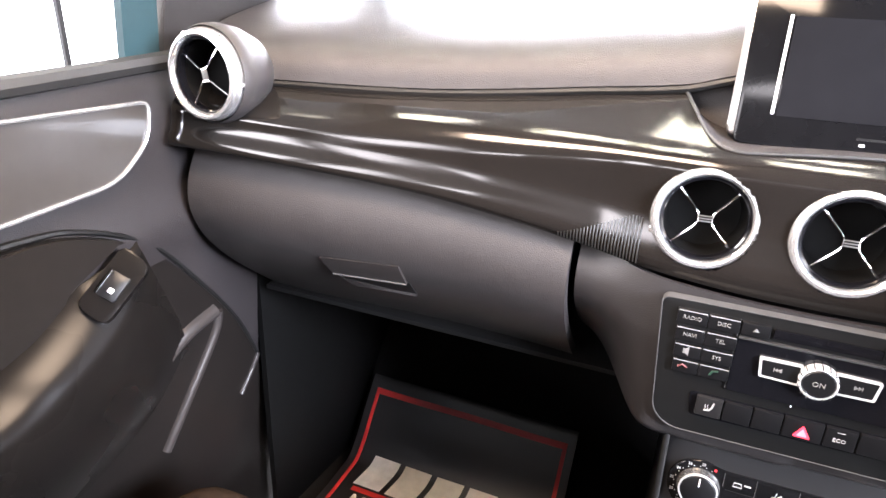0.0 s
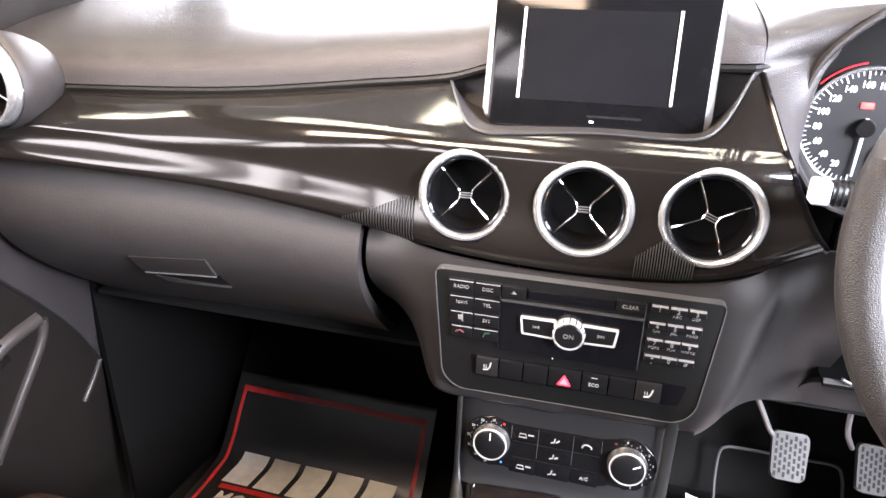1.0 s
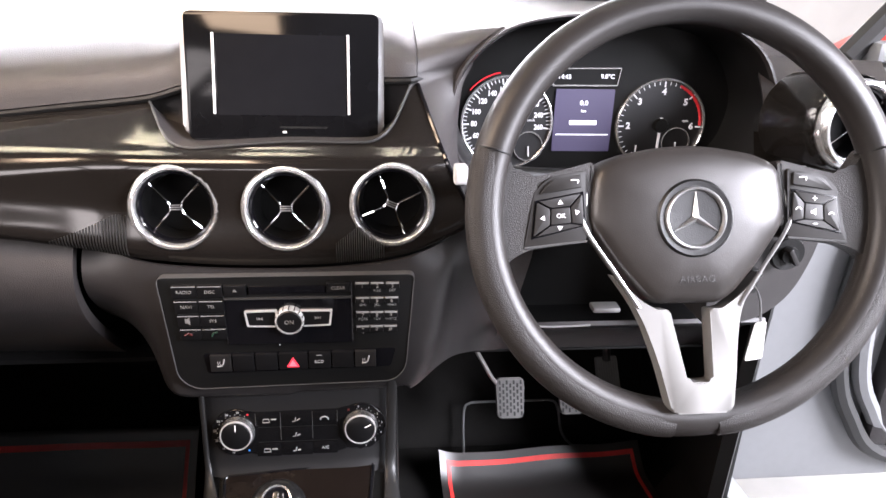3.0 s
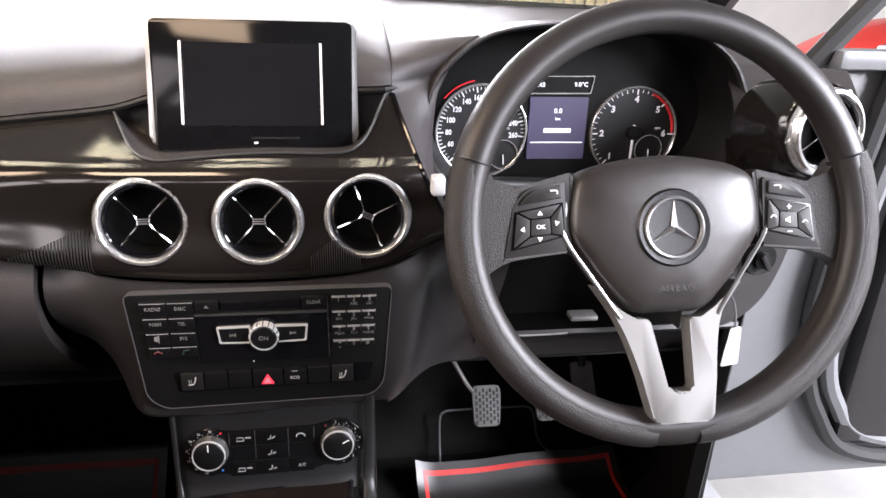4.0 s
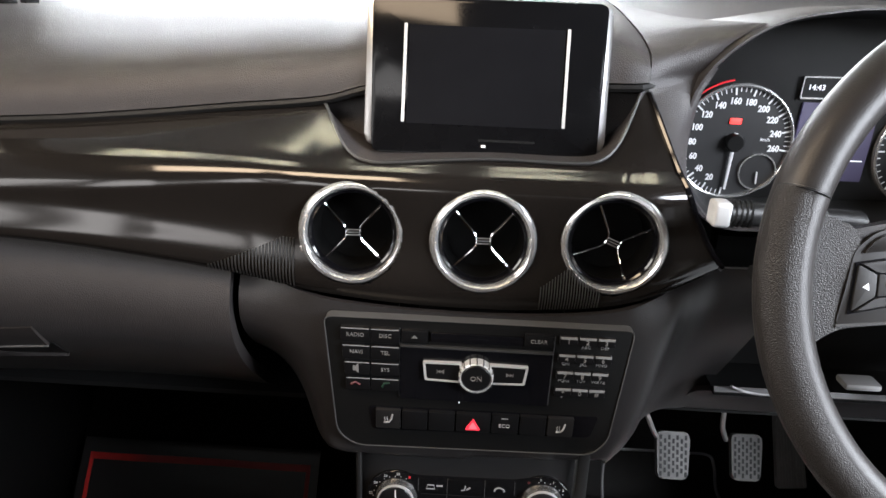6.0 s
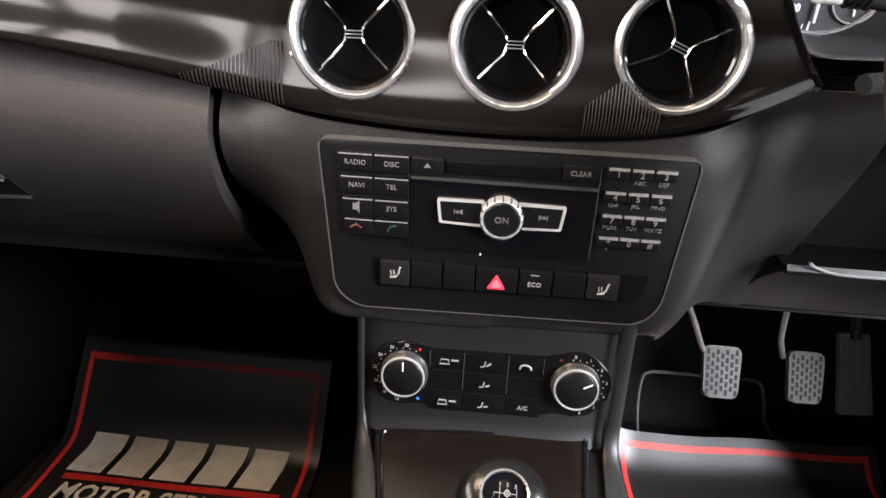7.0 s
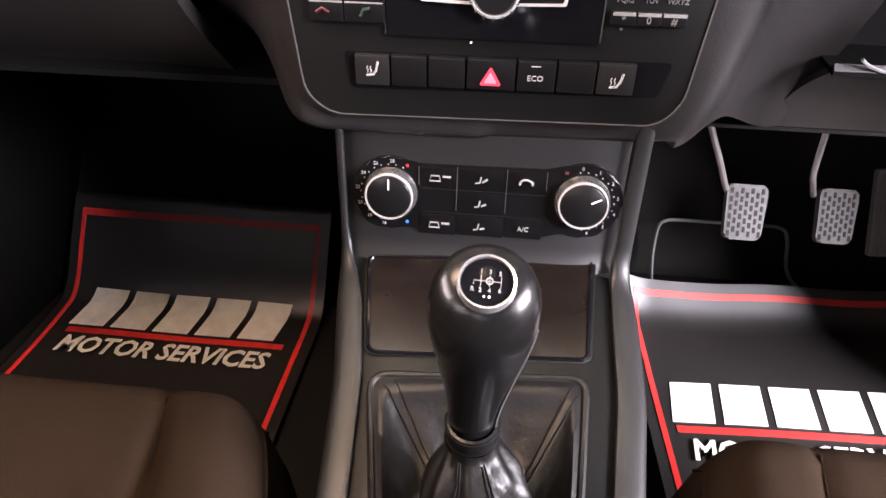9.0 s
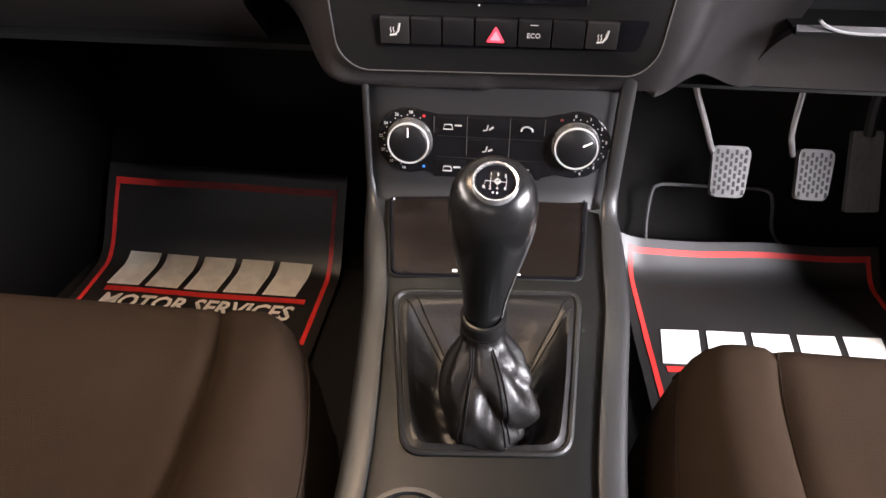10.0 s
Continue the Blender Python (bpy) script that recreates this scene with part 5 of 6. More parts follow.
part("tag", prism(rounded([(0.515, 0.486), (0.536, 0.489), (0.531, 0.538), (0.518, 0.536)], 0.003, 3), -0.030, -0.0285), M_PAPER, kt)
part("loop", tube(curve_through([(0.5245, -0.0295, 0.533), (0.524, -0.020, 0.560), (0.522, 0.0, 0.575)]), 0.0012, 6), M_SILVER, kt)
part("key_head", box((0.522, 0.010, 0.575), (0.012, 0.03, 0.03), 0.003), M_DARK, kt)

# ---- steering wheel ----
wheel = thing("steering_wheel", "black leather steering wheel with silver lower spoke", "steering wheel", m=SM)
RC = (0.0, 0.0)
circle = lambda r, y, a0, a1, n: [(RC[0] + r * math.cos(radians(a0 + (a1 - a0) * i / n)), y, RC[1] + r * math.sin(radians(a0 + (a1 - a0) * i / n))) for i in range(n + 1)]
part("rim", tube(circle(0.184, -0.005, 0, 360, 96)[:-1], 0.0152, 18, 1.15, True), M_RIMLEATHER, wheel, "smooth leather rim")
# perforated lower grips
for a0, a1 in ((162, 264), (276, 378)):
    part("grip_cover", tube(circle(0.1838, -0.0053, a0, a1, 44), [0.0150 + 0.0008 * min(1, i / 2, (44 - i) / 2) for i in range(45)], 18, 1.15), M_PERF, wheel, "perforated leather grip")
part("rim_seam", tube(circle(0.1722, -0.0165, 0, 360, 90)[:-1], 0.0008, 5, 1.0, True), M_SEAM, wheel, "seam on the inner rim")
for a in (162, 378):
    part("grip_joint", tube([(math.cos(radians(a)) * (0.1838 + 0.0157 * math.cos(q)), -0.0053 + 0.0182 * math.sin(q), math.sin(radians(a)) * (0.1838 + 0.0157 * math.cos(q))) for q in [2 * math.pi * i / 24 for i in range(24)]], 0.0009, 5, 1.0, True), M_DARK, wheel, "joint between smooth and perforated leather")
HALFPAD = [(0.030, -0.081), (0.042, -0.073), (0.063, -0.049), (0.0905, -0.009), (0.0900, 0.012), (0.085, 0.043), (0.064, 0.0535), (0.024, 0.0605)]
PADR = rounded(HALFPAD + [(0.0, 0.0618)] + [(-x, z) for x, z in reversed(HALFPAD)], 0.010, 3)
bm = bmesh.new()
rows = []
for k, y in ((1.0, 0.03), (1.0, 0.008), (0.992, 0.001), (0.97, -0.0045), (0.93, -0.0080), (0.85, -0.0110), (0.7, -0.0135), (0.5, -0.0150), (0.3, -0.0156), (0.02, -0.0158)):
    rows.append([(x * k, y, -0.008 + (z + 0.008) * k) for x, z in PADR])
add_grid(bm, rows, close_u=True, cap=True)
part("airbag_pad", bm, M_PADLEATHER, wheel, "grained airbag cover")
lettering("AIRBAG", 0.0085, at(0.004, -0.0136, -0.058), M_LOWER, wheel, squash=1.1)
# round badge with three plain spokes in a dished hollow
BZ = pose(0.001, -0.0035, -0.004)
badge = part("badge", revolve([(0.0, 0.0125), (0.0255, 0.0130), (0.0295, 0.0136), (0.0325, 0.0142), (0.0345, 0.0120)], 44, BZ), M_DARK, wheel, "dark round badge")
part("badge_ring", revolve([(0.0240, 0.0130), (0.0250, 0.0156), (0.0262, 0.0160), (0.0274, 0.0152), (0.0280, 0.0130)], 48, BZ), M_SILVER, badge, "satin chrome ring")
for a in (90, 210, 330):
    d, s = Vector((math.cos(radians(a)), math.sin(radians(a)))), Vector((-math.sin(radians(a)), math.cos(radians(a))))
    bm = bmesh.new()
    tip, l, r, c = [BZ @ Vector((p.x, -0.0135, p.y)) for p in (d * 0.025, s * 0.0036 - d * 0.002, s * -0.0036 - d * 0.002, d * 0.0)]
    ridge = Vector((c.x, c.y - 0.003, c.z))
    vs = [bm.verts.new(p) for p in (tip, l, r, ridge)]
    for f in ((0, 1, 3), (0, 3, 2), (1, 2, 3), (0, 2, 1)):
        bm.faces.new([vs[i] for i in f])
    part("badge_spoke", bm, M_SILVER, badge, "satin chrome spoke", 0)


def shrink(outline, k):
    c = sum((Vector(p) for p in outline), Vector((0, 0))) / len(outline)
    return [tuple(c + (Vector(p) - c) * k) for p in outline]


# silver frame down the sides of the pad and the lower spoke, webs and switches
for s in (-1, 1):
    side = [(s * 0.0865, 0.002, 0.0445), (s * 0.0925, -0.001, 0.012), (s * 0.0940, -0.004, -0.010), (s * 0.0665, -0.005, -0.0525), (s * 0.046, -0.006, -0.0830)]
    part("frame_strip", tube(curve_through(side), 0.0019, 8), M_SILVER, wheel, "silver strip beside the pad")
    leg = rounded([(s * 0.0700, -0.0520), (s * 0.044, -0.0765), (s * 0.0300, -0.0850), (s * 0.0185, -0.0850), (s * 0.0115, -0.1460), (s * 0.0, -0.1460), (s * 0.0, -0.1725), (s * 0.0268, -0.1725), (s * 0.0375, -0.1180), (s * 0.0475, -0.0840)], [0.004, 0.004, 0.003, 0.003, 0.004, 0.0005, 0.0005, 0.006, 0.03, 0.03], 4)
    bm = prism(leg, -0.005, 0.012, None, 0.002)
    for vtx in bm.verts:
        vtx.co.y -= 0.025 * min(1, max(0, (-vtx.co.z - 0.080) / 0.075))
    part("lower_spoke", bm, M_SPOKE, wheel, "satin silver spoke leg")
    web = rounded([(s * 0.084, 0.048), (s * 0.125, 0.0375), (s * 0.150, 0.0320), (s * 0.166, 0.0570), (s * 0.178, 0.0620), (s * 0.184, 0.0), (s * 0.174, -0.0520), (s * 0.164, -0.0400), (s * 0.147, -0.0300), (s * 0.088, -0.0225)], [0.004, 0.01, 0.012, 0.006, 0.004, 0.004, 0.004, 0.008, 0.012, 0.004], 5)
    bm = prism(web, -0.002, 0.018, None, 0.004)
    for vtx in bm.verts:
        vtx.co.y -= 0.006 * min(1, max(0, (abs(vtx.co.x) - 0.140) / 0.030))
    part("side_spoke", bm, M_PERF, wheel, "perforated leather web of the side spoke")
    panel = rounded([(s * 0.0925, 0.0400), (s * 0.1250, 0.0345), (s * 0.1390, 0.0215), (s * 0.1445, -0.0080), (s * 0.1490, -0.0275), (s * 0.0925, -0.0222)], [0.003, 0.008, 0.006, 0.006, 0.003, 0.003], 4)
    pod = part("switch_pod", prism(panel, -0.0045, 0.004, None, 0.0012), M_SWITCHPOD, wheel, "satin dark grey switch pod")
    part("spoke_edge", tube(curve_through([(s * 0.0925, -0.0040, -0.0226), (s * 0.120, -0.0042, -0.0252), (s * 0.1485, -0.0042, -0.0279)]), 0.0011, 6), M_RIM, pod, "paler lower edge of the pod")
    Q = [Vector((s * x, z)) for x, z in ((0.1375, 0.0130), (0.0965, 0.0203), (0.0950, -0.0085), (0.1412, -0.0192))]
    N = [Vector((s * x, z)) for x, z in ((0.1250, 0.0068), (0.1072, 0.0082), (0.1064, -0.0068), (0.1255, -0.0084))]
    part("key_field", prism(shrink(Q, 1.05), -0.0052, -0.003), M_PIANO, pod, "black gap between the keys")
    part("switch_key", prism(rounded(shrink(N, 0.93), 0.001, 2), -0.0066, -0.004, None, 0.0006), M_SWITCHPOD, pod)
    for k in range(4):
        quad = shrink([Q[k], Q[(k + 1) % 4], N[(k + 1) % 4], N[k]], 0.93)
        part("switch_key", prism(rounded(quad, 0.0012, 2), -0.0066, -0.004, None, 0.0006), M_SWITCHPOD, pod)
        c = sum((Vector(p) for p in quad), Vector((0, 0))) / 4
        d = (c - sum(N, Vector((0, 0))) / 4).normalized()
        e = Vector((-d.y, d.x))
        if s < 0:
            part("arrow", prism([tuple(c + d * 0.0021), tuple(c - d * 0.0017 + e * 0.0024), tuple(c - d * 0.0017 - e * 0.0024)], -0.0070, -0.006), M_WHITE, pod)
        elif k in (0, 2):
            part("mark", box((c.x, -0.0067, c.y), (0.0044, 0.0008, 0.0008)), M_WHITE, pod)
            if k == 0:
                part("mark", box((c.x, -0.0067, c.y), (0.0008, 0.0008, 0.0044)), M_WHITE, pod)
        else:
            part("mark", tube(curve_through([(c.x - 0.0028, -0.0067, c.y - 0.001), (c.x, -0.0067, c.y + 0.0012), (c.x + 0.0028, -0.0067, c.y - 0.001)], 3), 0.0006, 5), M_WHITE, pod)
    nc = sum(N, Vector((0, 0))) / 4
    if s < 0:
        lettering("OK", 0.0056, at(nc.x, -0.0068, nc.y), M_WHITE, pod)
    else:
        part("mark", prism([(nc.x - 0.003, nc.y - 0.0012), (nc.x - 0.001, nc.y - 0.0012), (nc.x + 0.0015, nc.y - 0.003), (nc.x + 0.0015, nc.y + 0.003), (nc.x - 0.001, nc.y + 0.0012), (nc.x - 0.003, nc.y + 0.0012)], -0.0070, -0.006), M_WHITE, pod)
    top_key = rounded([(s * 0.1345, 0.0192), (s * 0.1262, 0.0298), (s * 0.1180, 0.0330), (s * 0.0972, 0.0363), (s * 0.0965, 0.0248)], [0.002, 0.004, 0.003, 0.002, 0.002], 3)
    part("switch_key", prism(top_key, -0.0066, -0.003, None, 0.0006), M_SWITCHPOD, pod)
    x = s * 0.1045
    part("mark", tube(curve_through([(x + 0.0035, -0.0068, 0.0282), (x + 0.0036, -0.0068, 0.0312), (x - 0.0025, -0.0068, 0.0312)], 3), 0.0006, 5), M_WHITE, pod)
part("hub_cover", revolve([(0.055, -0.004), (0.052, -0.022), (0.044, -0.034), (0.03, -0.036)], 32), M_DARK, wheel)

# ---- pedals ----
def build_pedal(name, label, x0, x1, z0, z1, y, arm):
    p = thing(name, label, "pedal", (0.5 * (x0 + x1), y, z0), group="pedals")
    tilt = pose(0.5 * (x0 + x1), y, 0.5 * (z0 + z1), -28, 0, 0)
    w, h = 0.5 * (x1 - x0), 0.5 * (z1 - z0) / math.cos(radians(28)) * 0.93
    o = rounded([(-w * 0.92, -h), (w * 0.88, -h), (w, h * 0.7), (w * 0.9, h), (-w, h)], 0.008, 4)
    part("pad", prism(o, -0.003, 0.008, tilt, 0.003), M_PEDAL, p, "worn rubber pad")
    for i in range(7):
        for j in range(6 - i % 2):
            px, pz = -w * 0.75 + w * 0.25 * i, -h * 0.78 + h * 0.31 * (j + 0.5 * (i % 2))
            # dark box drawn as a slot of the pad
            part("rubber_slot", box((px, -0.0032, pz), (w * 0.13, 0.0012, h * 0.20)), M_PIT, p, "", 0).matrix_basis = tilt
    part("arm", tube(curve_through(arm), 0.0038, 8), M_ARM, p, "bare steel arm")
    return p


build_pedal("clutch_pedal", "clutch pedal with worn grey rubber pad", 0.3005, 0.352, 0.166, 0.234, 0.3245, [(0.302, 0.340, 0.222), (0.290, 0.327, 0.243), (0.274, 0.316, 0.276), (0.251, 0.307, 0.322), (0.220, 0.292, 0.390)])
build_pedal("brake_pedal", "brake pedal with worn grey rubber pad", 0.418, 0.466, 0.165, 0.232, 0.3315, [(0.410, 0.342, 0.222), (0.398, 0.328, 0.243), (0.388, 0.319, 0.268), (0.380, 0.311, 0.331), (0.370, 0.296, 0.405)])
acc = thing("accelerator_pedal", "long ribbed grey accelerator pedal", "pedal", (0.535, 0.36, 0.12), group="pedals")
am = pose(0.522, 0.360, 0.190, -25, -5, 0)
part("pad", prism(rounded([(-0.021, -0.056), (0.025, -0.056), (0.021, 0.060), (-0.019, 0.060)], 0.004, 3), -0.003, 0.008, am, 0.002), M_PEDAL, acc)
for i in range(9):
    part("rib", box((-0.016 + 0.0045 * i, -0.0035, 0.001), (0.0016, 0.0014, 0.106)), M_PEDAL, acc).matrix_basis = am
part("arm", tube(curve_through([(0.519, 0.38, 0.240), (0.510, 0.38, 0.30), (0.50, 0.36, 0.39)]), 0.008, 8), M_DARK, acc, "black plastic arm")
part("bracket", box((0.215, 0.24, 0.385), (0.06, 0.04, 0.03), 0.004), M_LOWER, dash)

# ---- carpet overlay with pale edging under the pedals ----
bm = bmesh.new()
add_tube(bm, curve_through([(0.258, 0.40, 0.002), (0.262, 0.452, 0.030), (0.264, 0.466, 0.076), (0.275, 0.470, 0.088), (0.30, 0.471, 0.090), (0.40, 0.471, 0.090), (0.45, 0.471, 0.088), (0.462, 0.462, 0.070), (0.468, 0.447, 0.030), (0.485, 0.436, 0.006), (0.51, 0.432, 0.0), (0.62, 0.430, 0.0)], 5), 0.0028, 6)
solo("carpet_edging", bm, M_EDGING, "grey corded edging of the black footwell carpet", "carpet", kind="structure")

# ---- protective floor mats ----
RISE = along([(0.0, 0.0), (0.255, 0.0), (0.285, 0.018), (0.33, 0.075), (0.37, 0.125)])


def build_mat(m, x0, x1, y0, y1, top, height, name_z, tx, label):
    """A mat in its own coordinates, laid by the pose m; height(x, y) is its surface, top the distance of the red line from its far edge."""
    mt = thing("floor_mat", label, "floor mat", m=m, group="floor mats")

    def hgt(y, x=0.0):
        return 0.003 + height(x, y) + 0.0012 * math.sin(23 * y + 9 * x) * math.sin(17 * x)

    part("sheet", sheet(lambda u, v: (x0 + (x1 - x0) * u, y0 + (y1 - y0) * v, hgt(y0 + (y1 - y0) * v, x0 + (x1 - x0) * u)), 40, 90, 0.001), M_MAT, mt)

    def flat(a, b, c, d, mat, name, lift=0.0012, nu=10, nv=4, slant=0.0):
        """A printed patch from x a..b and y c..d that follows the sheet."""
        part(name, sheet(lambda u, v: (a + (b - a) * u + slant * (d - c) * (v - 0.5), c + (d - c) * v, hgt(c + (d - c) * v, a + (b - a) * u) + lift), nu, nv, 0.0006), mat, mt)

    i = 0.014
    flat(x0 + i, x0 + i + 0.007, y0 + i, y1 - top, M_MATRED, "border_line", nu=2, nv=48)
    flat(x1 - i - 0.007, x1 - i, y0 + i, y1 - top, M_MATRED, "border_line", nu=2, nv=48)
    flat(x0 + i, x1 - i, y1 - top - 0.007, y1 - top, M_MATRED, "border_line", nu=40, nv=2)
    w = (tx[1] - tx[0])
    for k in range(5):
        a = tx[0] + w * k / 5 + 0.002
        flat(a, a + w / 5 - 0.011, name_z, name_z + 0.066, M_MATWHITE, "name_bar", nu=6, nv=6, slant=0.16)
    flat(tx[0], tx[1] + 0.004, name_z - 0.0155, name_z - 0.0055, M_MATRED, "underline", nu=24, nv=2)
    lettering("MOTOR SERVICES", 0.042, at((tx[0] + tx[1]) / 2, name_z - 0.0435, 0.0062, -90), M_MATWHITE, mt, squash=(w + 0.004) / 0.359, bold=0.0009, slant=0.16)
    return mt


build_mat(pose(0, 0, 0), -0.642, -0.238, -0.02, 0.372, 0.017, lambda x, y: RISE(y)[0], 0.2125, (-0.598, -0.280), "black glossy floor mat with red border in the passenger footwell")
def curled(x, y):
    """The driver's mat: its far edge is bent up against the carpet, its inner edge a little, and it lies in soft waves."""
    q = min(1, max(0, (y - 0.16) / 0.05))
    far = 0.95 * (0.05 * (q ** 3 - q ** 4 / 2) + max(0, y - 0.21))
    inner = 0.011 * max(0, (0.008 - x) / 0.042) ** 2 * ease((y - 0.02) / 0.17)
    return far + inner + 0.0016 * math.sin(31 * x + 8 * y) * max(0, (y - 0.13) / 0.10)


build_mat(pose(0.249, 0.136, 0, 0, 0, 3.0), -0.034, 0.372, -0.20, 0.2305, 0.0115, curled, 0.0, (0.0, 0.319), "black glossy floor mat with red border below the pedals")


# ---- front seats ----
TAPER = along([(-0.50, 0.0), (-0.30, 0.0), (-0.25, 0.006), (-0.20, 0.018), (-0.16, 0.032), (-0.12, 0.052), (-0.07, 0.070)])


def build_seat(x0, x1, mirror, label):
    cxs = (x0 + x1) / 2
    st = thing("front_seat", label, "car seat", (cxs, -0.35, 0.0), group="front seats")
    w = (x1 - x0) / 2

    def cushion(u, v):
        """u round the section from one side to the other, v from the front nose to the rear."""
        s = 2 * u - 1
        y = -0.076 + (0.006 if mirror else 0.0) - 0.53 * v - 0.012 * abs(s) ** 8
        rise = math.sqrt(max(0.0, 1 - (1 - min(1, v / 0.13)) ** 2))
        edge = math.sqrt(max(0.0, 1 - max(0, (abs(s) - 0.80) / 0.20) ** 3))
        bolster = 0.016 * math.exp(-((abs(s) - 0.80) / 0.13) ** 2) * min(1, v * 3)
        groove = -0.010 * math.exp(-((abs(s) - 0.66) / 0.022) ** 2) * min(1, v * 5)
        z = 0.085 + (0.213 * rise - 0.01 * v + bolster + groove) * edge
        return (cxs + (w - TAPER(y)[0] * (0.6 if mirror else 1.0)) * s, y, z)

    part("cushion", sheet(cushion, 60, 40, -0.03), M_SEAT, st, "brown cloth cushion")
    part("seat_base", box((cxs, -0.39, 0.05), (2 * w - 0.03, 0.46, 0.12), 0.02), M_DARK, st)
    back = lambda u, v: (cxs + w * 0.96 * (2 * u - 1) * (1 - 0.12 * v ** 3), -0.64 - 0.20 * v + 0.05 * abs(2 * u - 1) ** 3, 0.20 + 0.54 * v)
    part("backrest", sheet(back, 16, 12, -0.10), M_SEAT, st, "brown cloth backrest")
    for s in (-1, 1):
        pts = []
        for k in range(24):
            p = Vector(cushion(0.5 + 0.5 * s * 0.66, 0.03 + 0.95 * k / 23))
            pts.append(p + Vector((0, 0, 0.0012)))
        part("seam", tube(pts, 0.0012, 5), M_SEATSEAM, st)
        part("piping", tube([Vector(cushion(0.5 + 0.5 * s * 0.93, 0.05 + 0.93 * k / 23)) + Vector((0, 0, 0.0008)) for k in range(24)], 0.0014, 5), M_SEATSEAM, st)
    return st


build_seat(-0.66, -0.082, False, "brown cloth passenger seat cushion with stitched bolsters")
build_seat(0.120, 0.67, True, "brown cloth driver seat cushion with stitched bolsters")

# ---- passenger door, closed ----
door = thing("passenger_door", "closed passenger door with grey trim, chrome strip and armrest", "car door", (-0.70, -0.3, 0.1))


def door_x(y, z):
    base = -0.672 - 0.02 * max(0, -y - 0.1)
    if z > 0.735:
        base -= 0.25 * (z - 0.735)
    low = max(0, 0.60 - z)
    return base + 0.010 * math.exp(-((z - 0.60) / 0.03) ** 2) - 0.05 * min(1, low / 0.5) ** 1.5 - 0.02 * max(0, y) * 2


part("panel", sheet(lambda u, v: (door_x(-0.95 + 1.25 * u, -0.03 + 0.805 * v), -0.95 + 1.25 * u, -0.03 + (0.766 + 0.05 * max(0, u - 0.55)) * v), 60, 44, 0.03), M_DOOR, door, "dark grey moulded panel")
INS = rounded([(-0.95, 0.628), (-0.235, 0.636), (-0.115, 0.644), (-0.072, 0.680), (-0.066, 0.718), (-0.22, 0.722), (-0.95, 0.715)], [0.003, 0.01, 0.03, 0.02, 0.012, 0.01, 0.003], 5)


def on_door(outline, out, back):
    bm = bmesh.new()
    a = [bm.verts.new((door_x(y, z) + out, y, z)) for y, z in outline]
    b = [bm.verts.new((door_x(y, z) + back, y, z)) for y, z in outline]
    bm.faces.new(a)
    bm.faces.new(b)
    n = len(a)
    for i in range(n):
        bm.faces.new((a[i], a[(i + 1) % n], b[(i + 1) % n], b[i]))
    return bm


part("insert", on_door(INS, 0.006, -0.01), M_INSERT, door, "smooth grey trim insert")
part("chrome_strip", tube([(door_x(y, z) + 0.0065, y, z) for y, z in INS], 0.0024, 8, 1.0, True), M_CHROME, door, "chrome strip round the insert")
CL = rounded([(-0.95, 0.40), (-0.30, 0.43), (-0.205, 0.50), (-0.20, 0.545), (-0.13, 0.585), (-0.20, 0.612), (-0.95, 0.60)], [0.01, 0.02, 0.03, 0.02, 0.015, 0.03, 0.01], 5)
part("cloth_insert", on_door(CL, 0.008, -0.01), M_CLOTH, door, "taupe cloth panel")
part("arch_seam", tube(curve_through([(door_x(y, z) + 0.003, y, z) for y, z in ((-0.40, 0.622), (-0.236, 0.618), (-0.171, 0.608), (-0.09, 0.565), (-0.02, 0.49), (0.05, 0.40), (0.10, 0.31))]), 0.003, 6), M_DARK, door)
# black lower part of the door below the arch
ARCH = along([(-0.95, 0.60), (-0.40, 0.615), (-0.236, 0.612), (-0.171, 0.602), (-0.09, 0.558), (-0.02, 0.485), (0.05, 0.395), (0.10, 0.305), (0.13, 0.18)])
part("lower_panel", sheet(lambda u, v: (door_x(-0.95 + 1.08 * u, -0.02 + (ARCH(-0.95 + 1.08 * u)[0] + 0.02) * v) + 0.003, -0.95 + 1.08 * u, -0.02 + (ARCH(-0.95 + 1.08 * u)[0] + 0.02) * v), 50, 24, 0.004), M_ARMREST, door, "black pocket panel below the arch")
# armrest with the window switch
RIDGE = along([(0.0, -0.112, 0.570, 0.012), (0.12, -0.135, 0.543, 0.032), (0.28, -0.172, 0.511, 0.045), (0.5, -0.232, 0.483, 0.052), (0.7, -0.31, 0.462, 0.055), (1.0, -0.62, 0.44, 0.055)])
bm = bmesh.new()
rows = []
for k in range(33):
    y, z, wd = RIDGE(k / 32)
    x = door_x(y, z)
    h = min(1, k / 6)
    rows.append([(x - 0.012, y - 0.035 * h, z + 0.030), (x + 0.3 * wd, y - 0.030 * h, z + 0.020 * h + 0.004), (x + 0.75 * wd, y - 0.012 * h, z + 0.008), (x + 0.95 * wd, y, z + 0.002), (x + wd, y + 0.004, z - 0.008), (x + 0.85 * wd, y + 0.02, z - 0.05), (x + 0.45 * wd, y + 0.045, z - 0.11), (x - 0.012, y + 0.07, z - 0.17)])
add_grid(bm, rows)
part("armrest", bm, M_ARMBODY, door, "smooth black armrest", 80)
nrm = Vector((0.60, -0.58, 0.55)).normalized()
run = Vector((0.02, -0.87, -0.48))
run = (run - nrm * run.dot(nrm)).normalized()
AM = Matrix.Translation((-0.640, -0.163, 0.552)) @ Matrix((run, -nrm, run.cross(-nrm))).transposed().to_4x4()
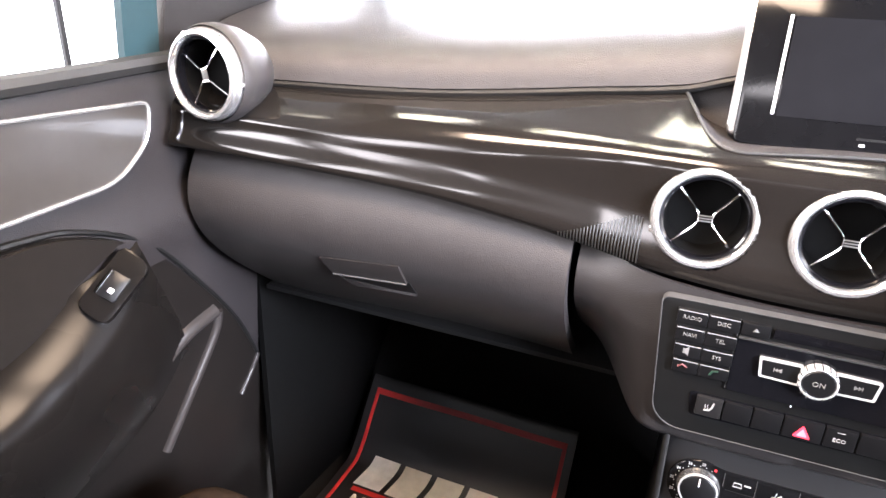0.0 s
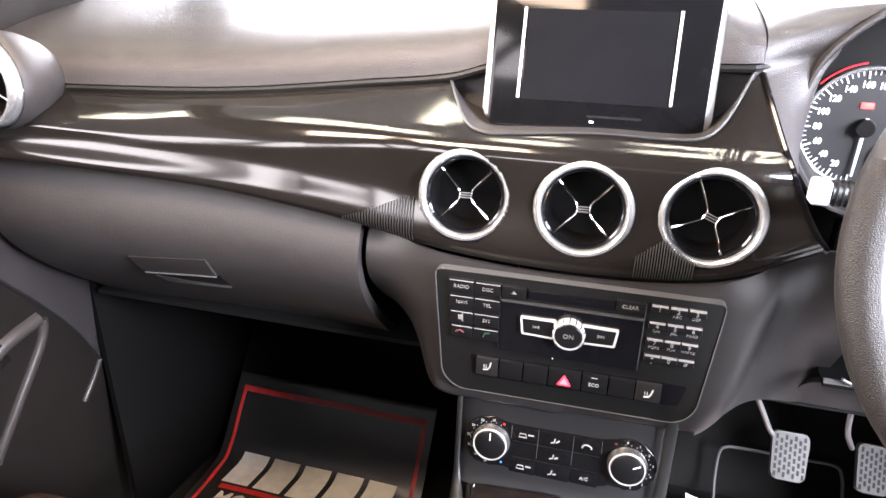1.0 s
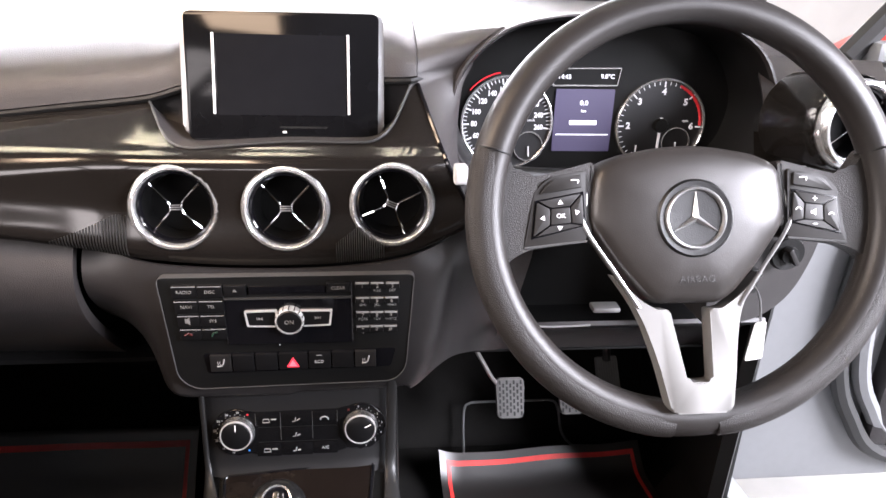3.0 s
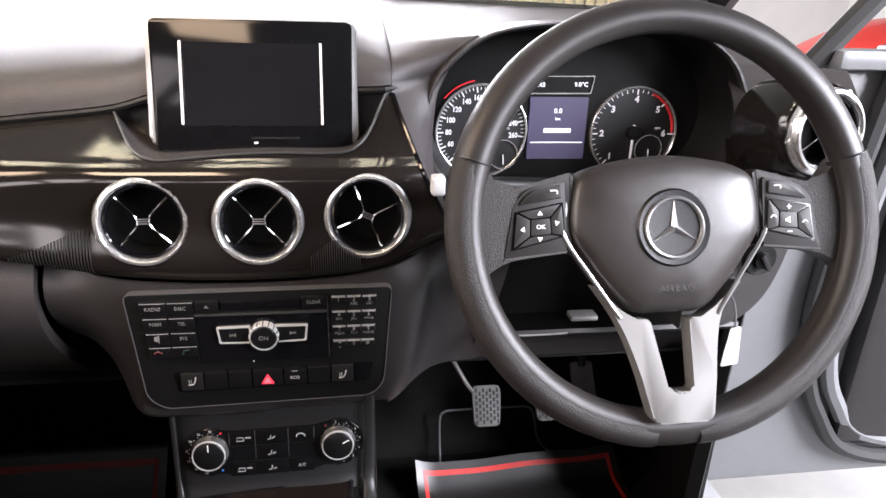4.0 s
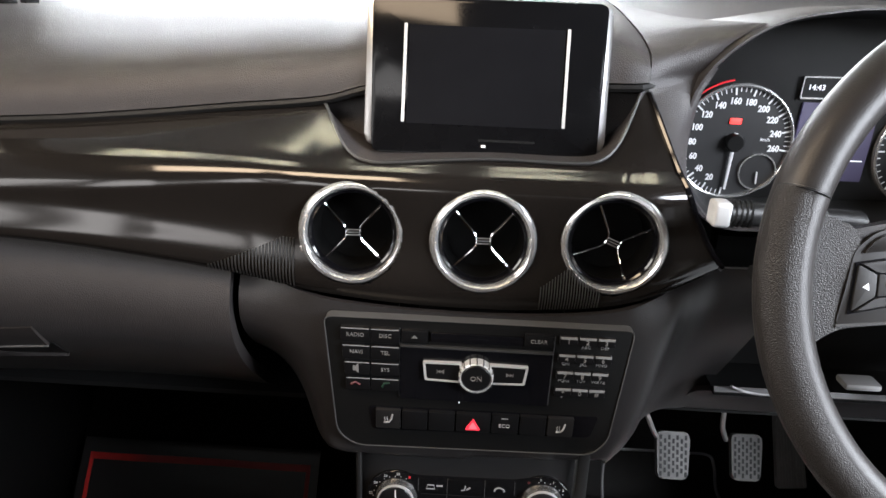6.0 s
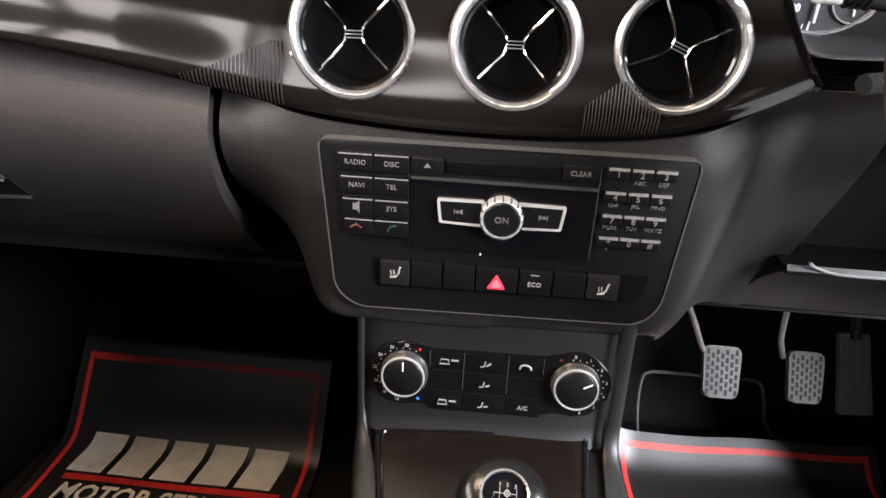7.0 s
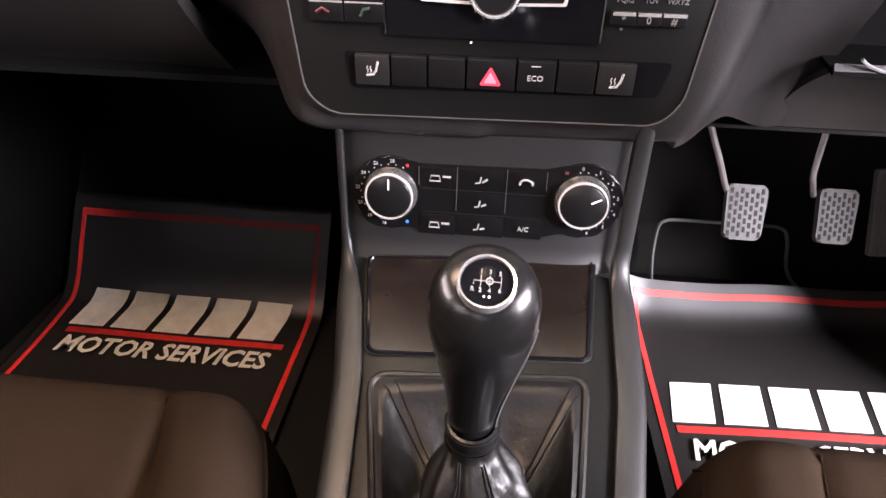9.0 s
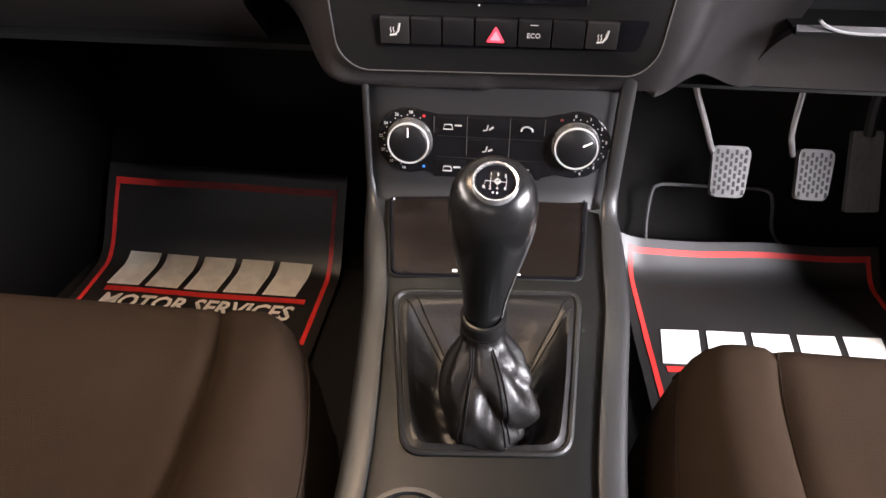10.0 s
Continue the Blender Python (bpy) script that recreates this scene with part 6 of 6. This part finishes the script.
sp = part("switch_panel", prism(rounded([(-0.040, -0.016), (0.034, -0.019), (0.038, 0.016), (-0.034, 0.018)], 0.010, 4), -0.001, 0.014, AM, 0.0015), M_ARMBODY, door, "dark switch panel")
part("window_switch", prism(rect(-0.013, 0.015, -0.010, 0.010, 0.002), -0.004, 0.0, AM, 0.001), M_BUTTON, sp, "black window switch")
part("switch_trim", box((0.001, -0.0044, -0.0105), (0.028, 0.0012, 0.0014), 0, AM), M_BRIGHT, sp, "bright switch edge")
part("switch_mark", box((0.006, -0.0044, 0.001), (0.005, 0.0008, 0.005), 0, AM), M_WHITE, sp)
# moulded ribs of the door pocket, in a paler colour for the window's gleam on them
for pts, r in (([(0.012, 0.432), (0.004, 0.40), (-0.045, 0.33), (-0.088, 0.268)], 0.009), ([(0.005, 0.436), (-0.052, 0.424), (-0.11, 0.39), (-0.168, 0.343)], 0.011), ([(0.10, 0.313), (0.085, 0.29), (0.061, 0.261)], 0.006)):
    path = curve_through([(door_x(y, z) + 0.002, y, z) for y, z in pts], 6)
    part("pocket_rib", tube(path, r, 12, 0.8), M_RIDGE, door, "raised rib of the pocket")
part("window_frame", tube(curve_through([(-0.684, 0.05, 0.757), (-0.684, -0.3, 0.745), (-0.694, -0.95, 0.738)]), 0.010, 8), M_RUBBER, door, "black window seal")
part("mirror_sail", sheet(lambda u, v: (-0.686 + 0.012 * v, -0.020 + 0.03 * v + 0.25 * u * (1 - 0.6 * v), 0.745 + 0.23 * v), 8, 8, 0.012), M_LOWER, door, "dark triangle before the window")
part("sail_edge", sheet(lambda u, v: (-0.690 + 0.012 * v, -0.066 + 0.010 * v + 0.046 * u, 0.755 + 0.23 * v), 3, 6, 0.010), M_TEAL, door, "blue-green tinted window post")
part("kick_panel", sheet(lambda u, v: (-0.690 + 0.03 * u, 0.10 + 0.5 * u, -0.02 + 0.62 * v), 8, 8, -0.01), M_BLACK, body, "black kick panel")

# ---- driver's side: open door, sill and what stands outside ----
part("sill", sheet(lambda u, v: (0.665 + 0.13 * v, 0.30 - 1.2 * u, 0.085 - 0.10 * v ** 2), 10, 6, 0.02), M_BODY, body, "white painted sill")
part("sill_trim", sheet(lambda u, v: (0.615 + 0.06 * v, 0.30 - 1.2 * u, 0.0 + 0.09 * v), 10, 4, 0.02), M_DARK, body, "black sill trim")
part("kick_panel", sheet(lambda u, v: (0.665 + 0.01 * u, 0.155 + 0.5 * u, -0.02 + 0.62 * v), 6, 6, 0.01), M_DARK, body, "black kick panel")
part("hinge_post", sheet(lambda u, v: (0.69 + 0.05 * u, 0.19 + 0.10 * u, 0.05 + 0.72 * v), 6, 8, 0.02), M_BODY, body, "white painted hinge post")
part("post_trim", sheet(lambda u, v: (0.635 + 0.055 * u, 0.13 + 0.07 * u - 0.02 * v, 0.0 + 0.56 * v), 6, 8, 0.02), M_DARK, body, "black kick trim")
ddoor = thing("driver_door", "open driver door, pale inner skin with black seal", "car door", (0.76, 0.30, 0.0))
part("inner_skin", box((1.22, 0.33, 0.40), (0.94, 0.05, 0.80), 0.02), M_SKIN, ddoor, "pale painted inner skin")
part("trim_panel", box((1.36, 0.295, 0.43), (0.72, 0.05, 0.66), 0.02), M_DOOR, ddoor, "dark grey trim panel")
part("seal", tube(curve_through([(0.93, 0.285, 0.80), (0.90, 0.285, 0.55), (0.895, 0.285, 0.35), (0.95, 0.285, 0.18), (1.10, 0.285, 0.06), (1.6, 0.285, 0.04)]), 0.016, 8), M_RUBBER, ddoor, "black rubber seal")
part("skin_ridge", tube(curve_through([(0.975, 0.285, 0.80), (0.945, 0.285, 0.55), (0.94, 0.285, 0.35), (0.985, 0.285, 0.20), (1.12, 0.285, 0.10), (1.6, 0.285, 0.08)]), 0.016, 8), M_SKIN, ddoor)
part("window_surround", tube(curve_through([(0.80, 0.31, 0.80), (0.90, 0.29, 0.93), (1.05, 0.27, 1.06), (1.30, 0.25, 1.14)]), 0.018, 8), M_RUBBER, ddoor, "black window surround")
part("window_sill", box((1.25, 0.30, 0.81), (0.86, 0.06, 0.03), 0.01), M_SKIN, ddoor)
# a red vehicle parked beyond
RX = 0.40
red = thing("parked_car", "red car parked outside the open door", "car", (3.3 + RX, 3.0, GROUND))
def red_fn(u, v):
    a = math.pi * u
    return (2.2 + RX + 2.2 * v, 3.4 - 0.75 * math.cos(a), GROUND + 0.25 + 0.62 * math.sin(a) ** 0.5 + (0.35 * math.sin(math.pi * min(1, max(0, (v - 0.2) / 0.7))) if 0.25 < u < 0.75 else 0))
part("shell", sheet(red_fn, 24, 30, 0.02), M_REDCAR, red, "red body shell")
part("window_band", box((3.3 + RX, 2.80, 0.62), (1.1, 0.25, 0.22), 0.05), M_PIANO, red, "dark windows")
for x in (2.65, 4.0):
    part("wheel", revolve([(0.0, 0.1), (0.2, 0.1), (0.3, 0.08), (0.31, -0.08)], 28, pose(x + RX, 2.68, GROUND + 0.31)), M_RUBBER, red)
# slatted pale shutter behind the glass
sh = thing("slatted_blind", "pale yellow slatted blind by the showroom front", "blind", (2.2, 7.7, 0.0))
for i in range(22):
    part("slat", box((1.6 + 0.14 * i, 7.7, 1.2), (0.11, 0.03, 3.0), 0.004), M_WOOD, sh)
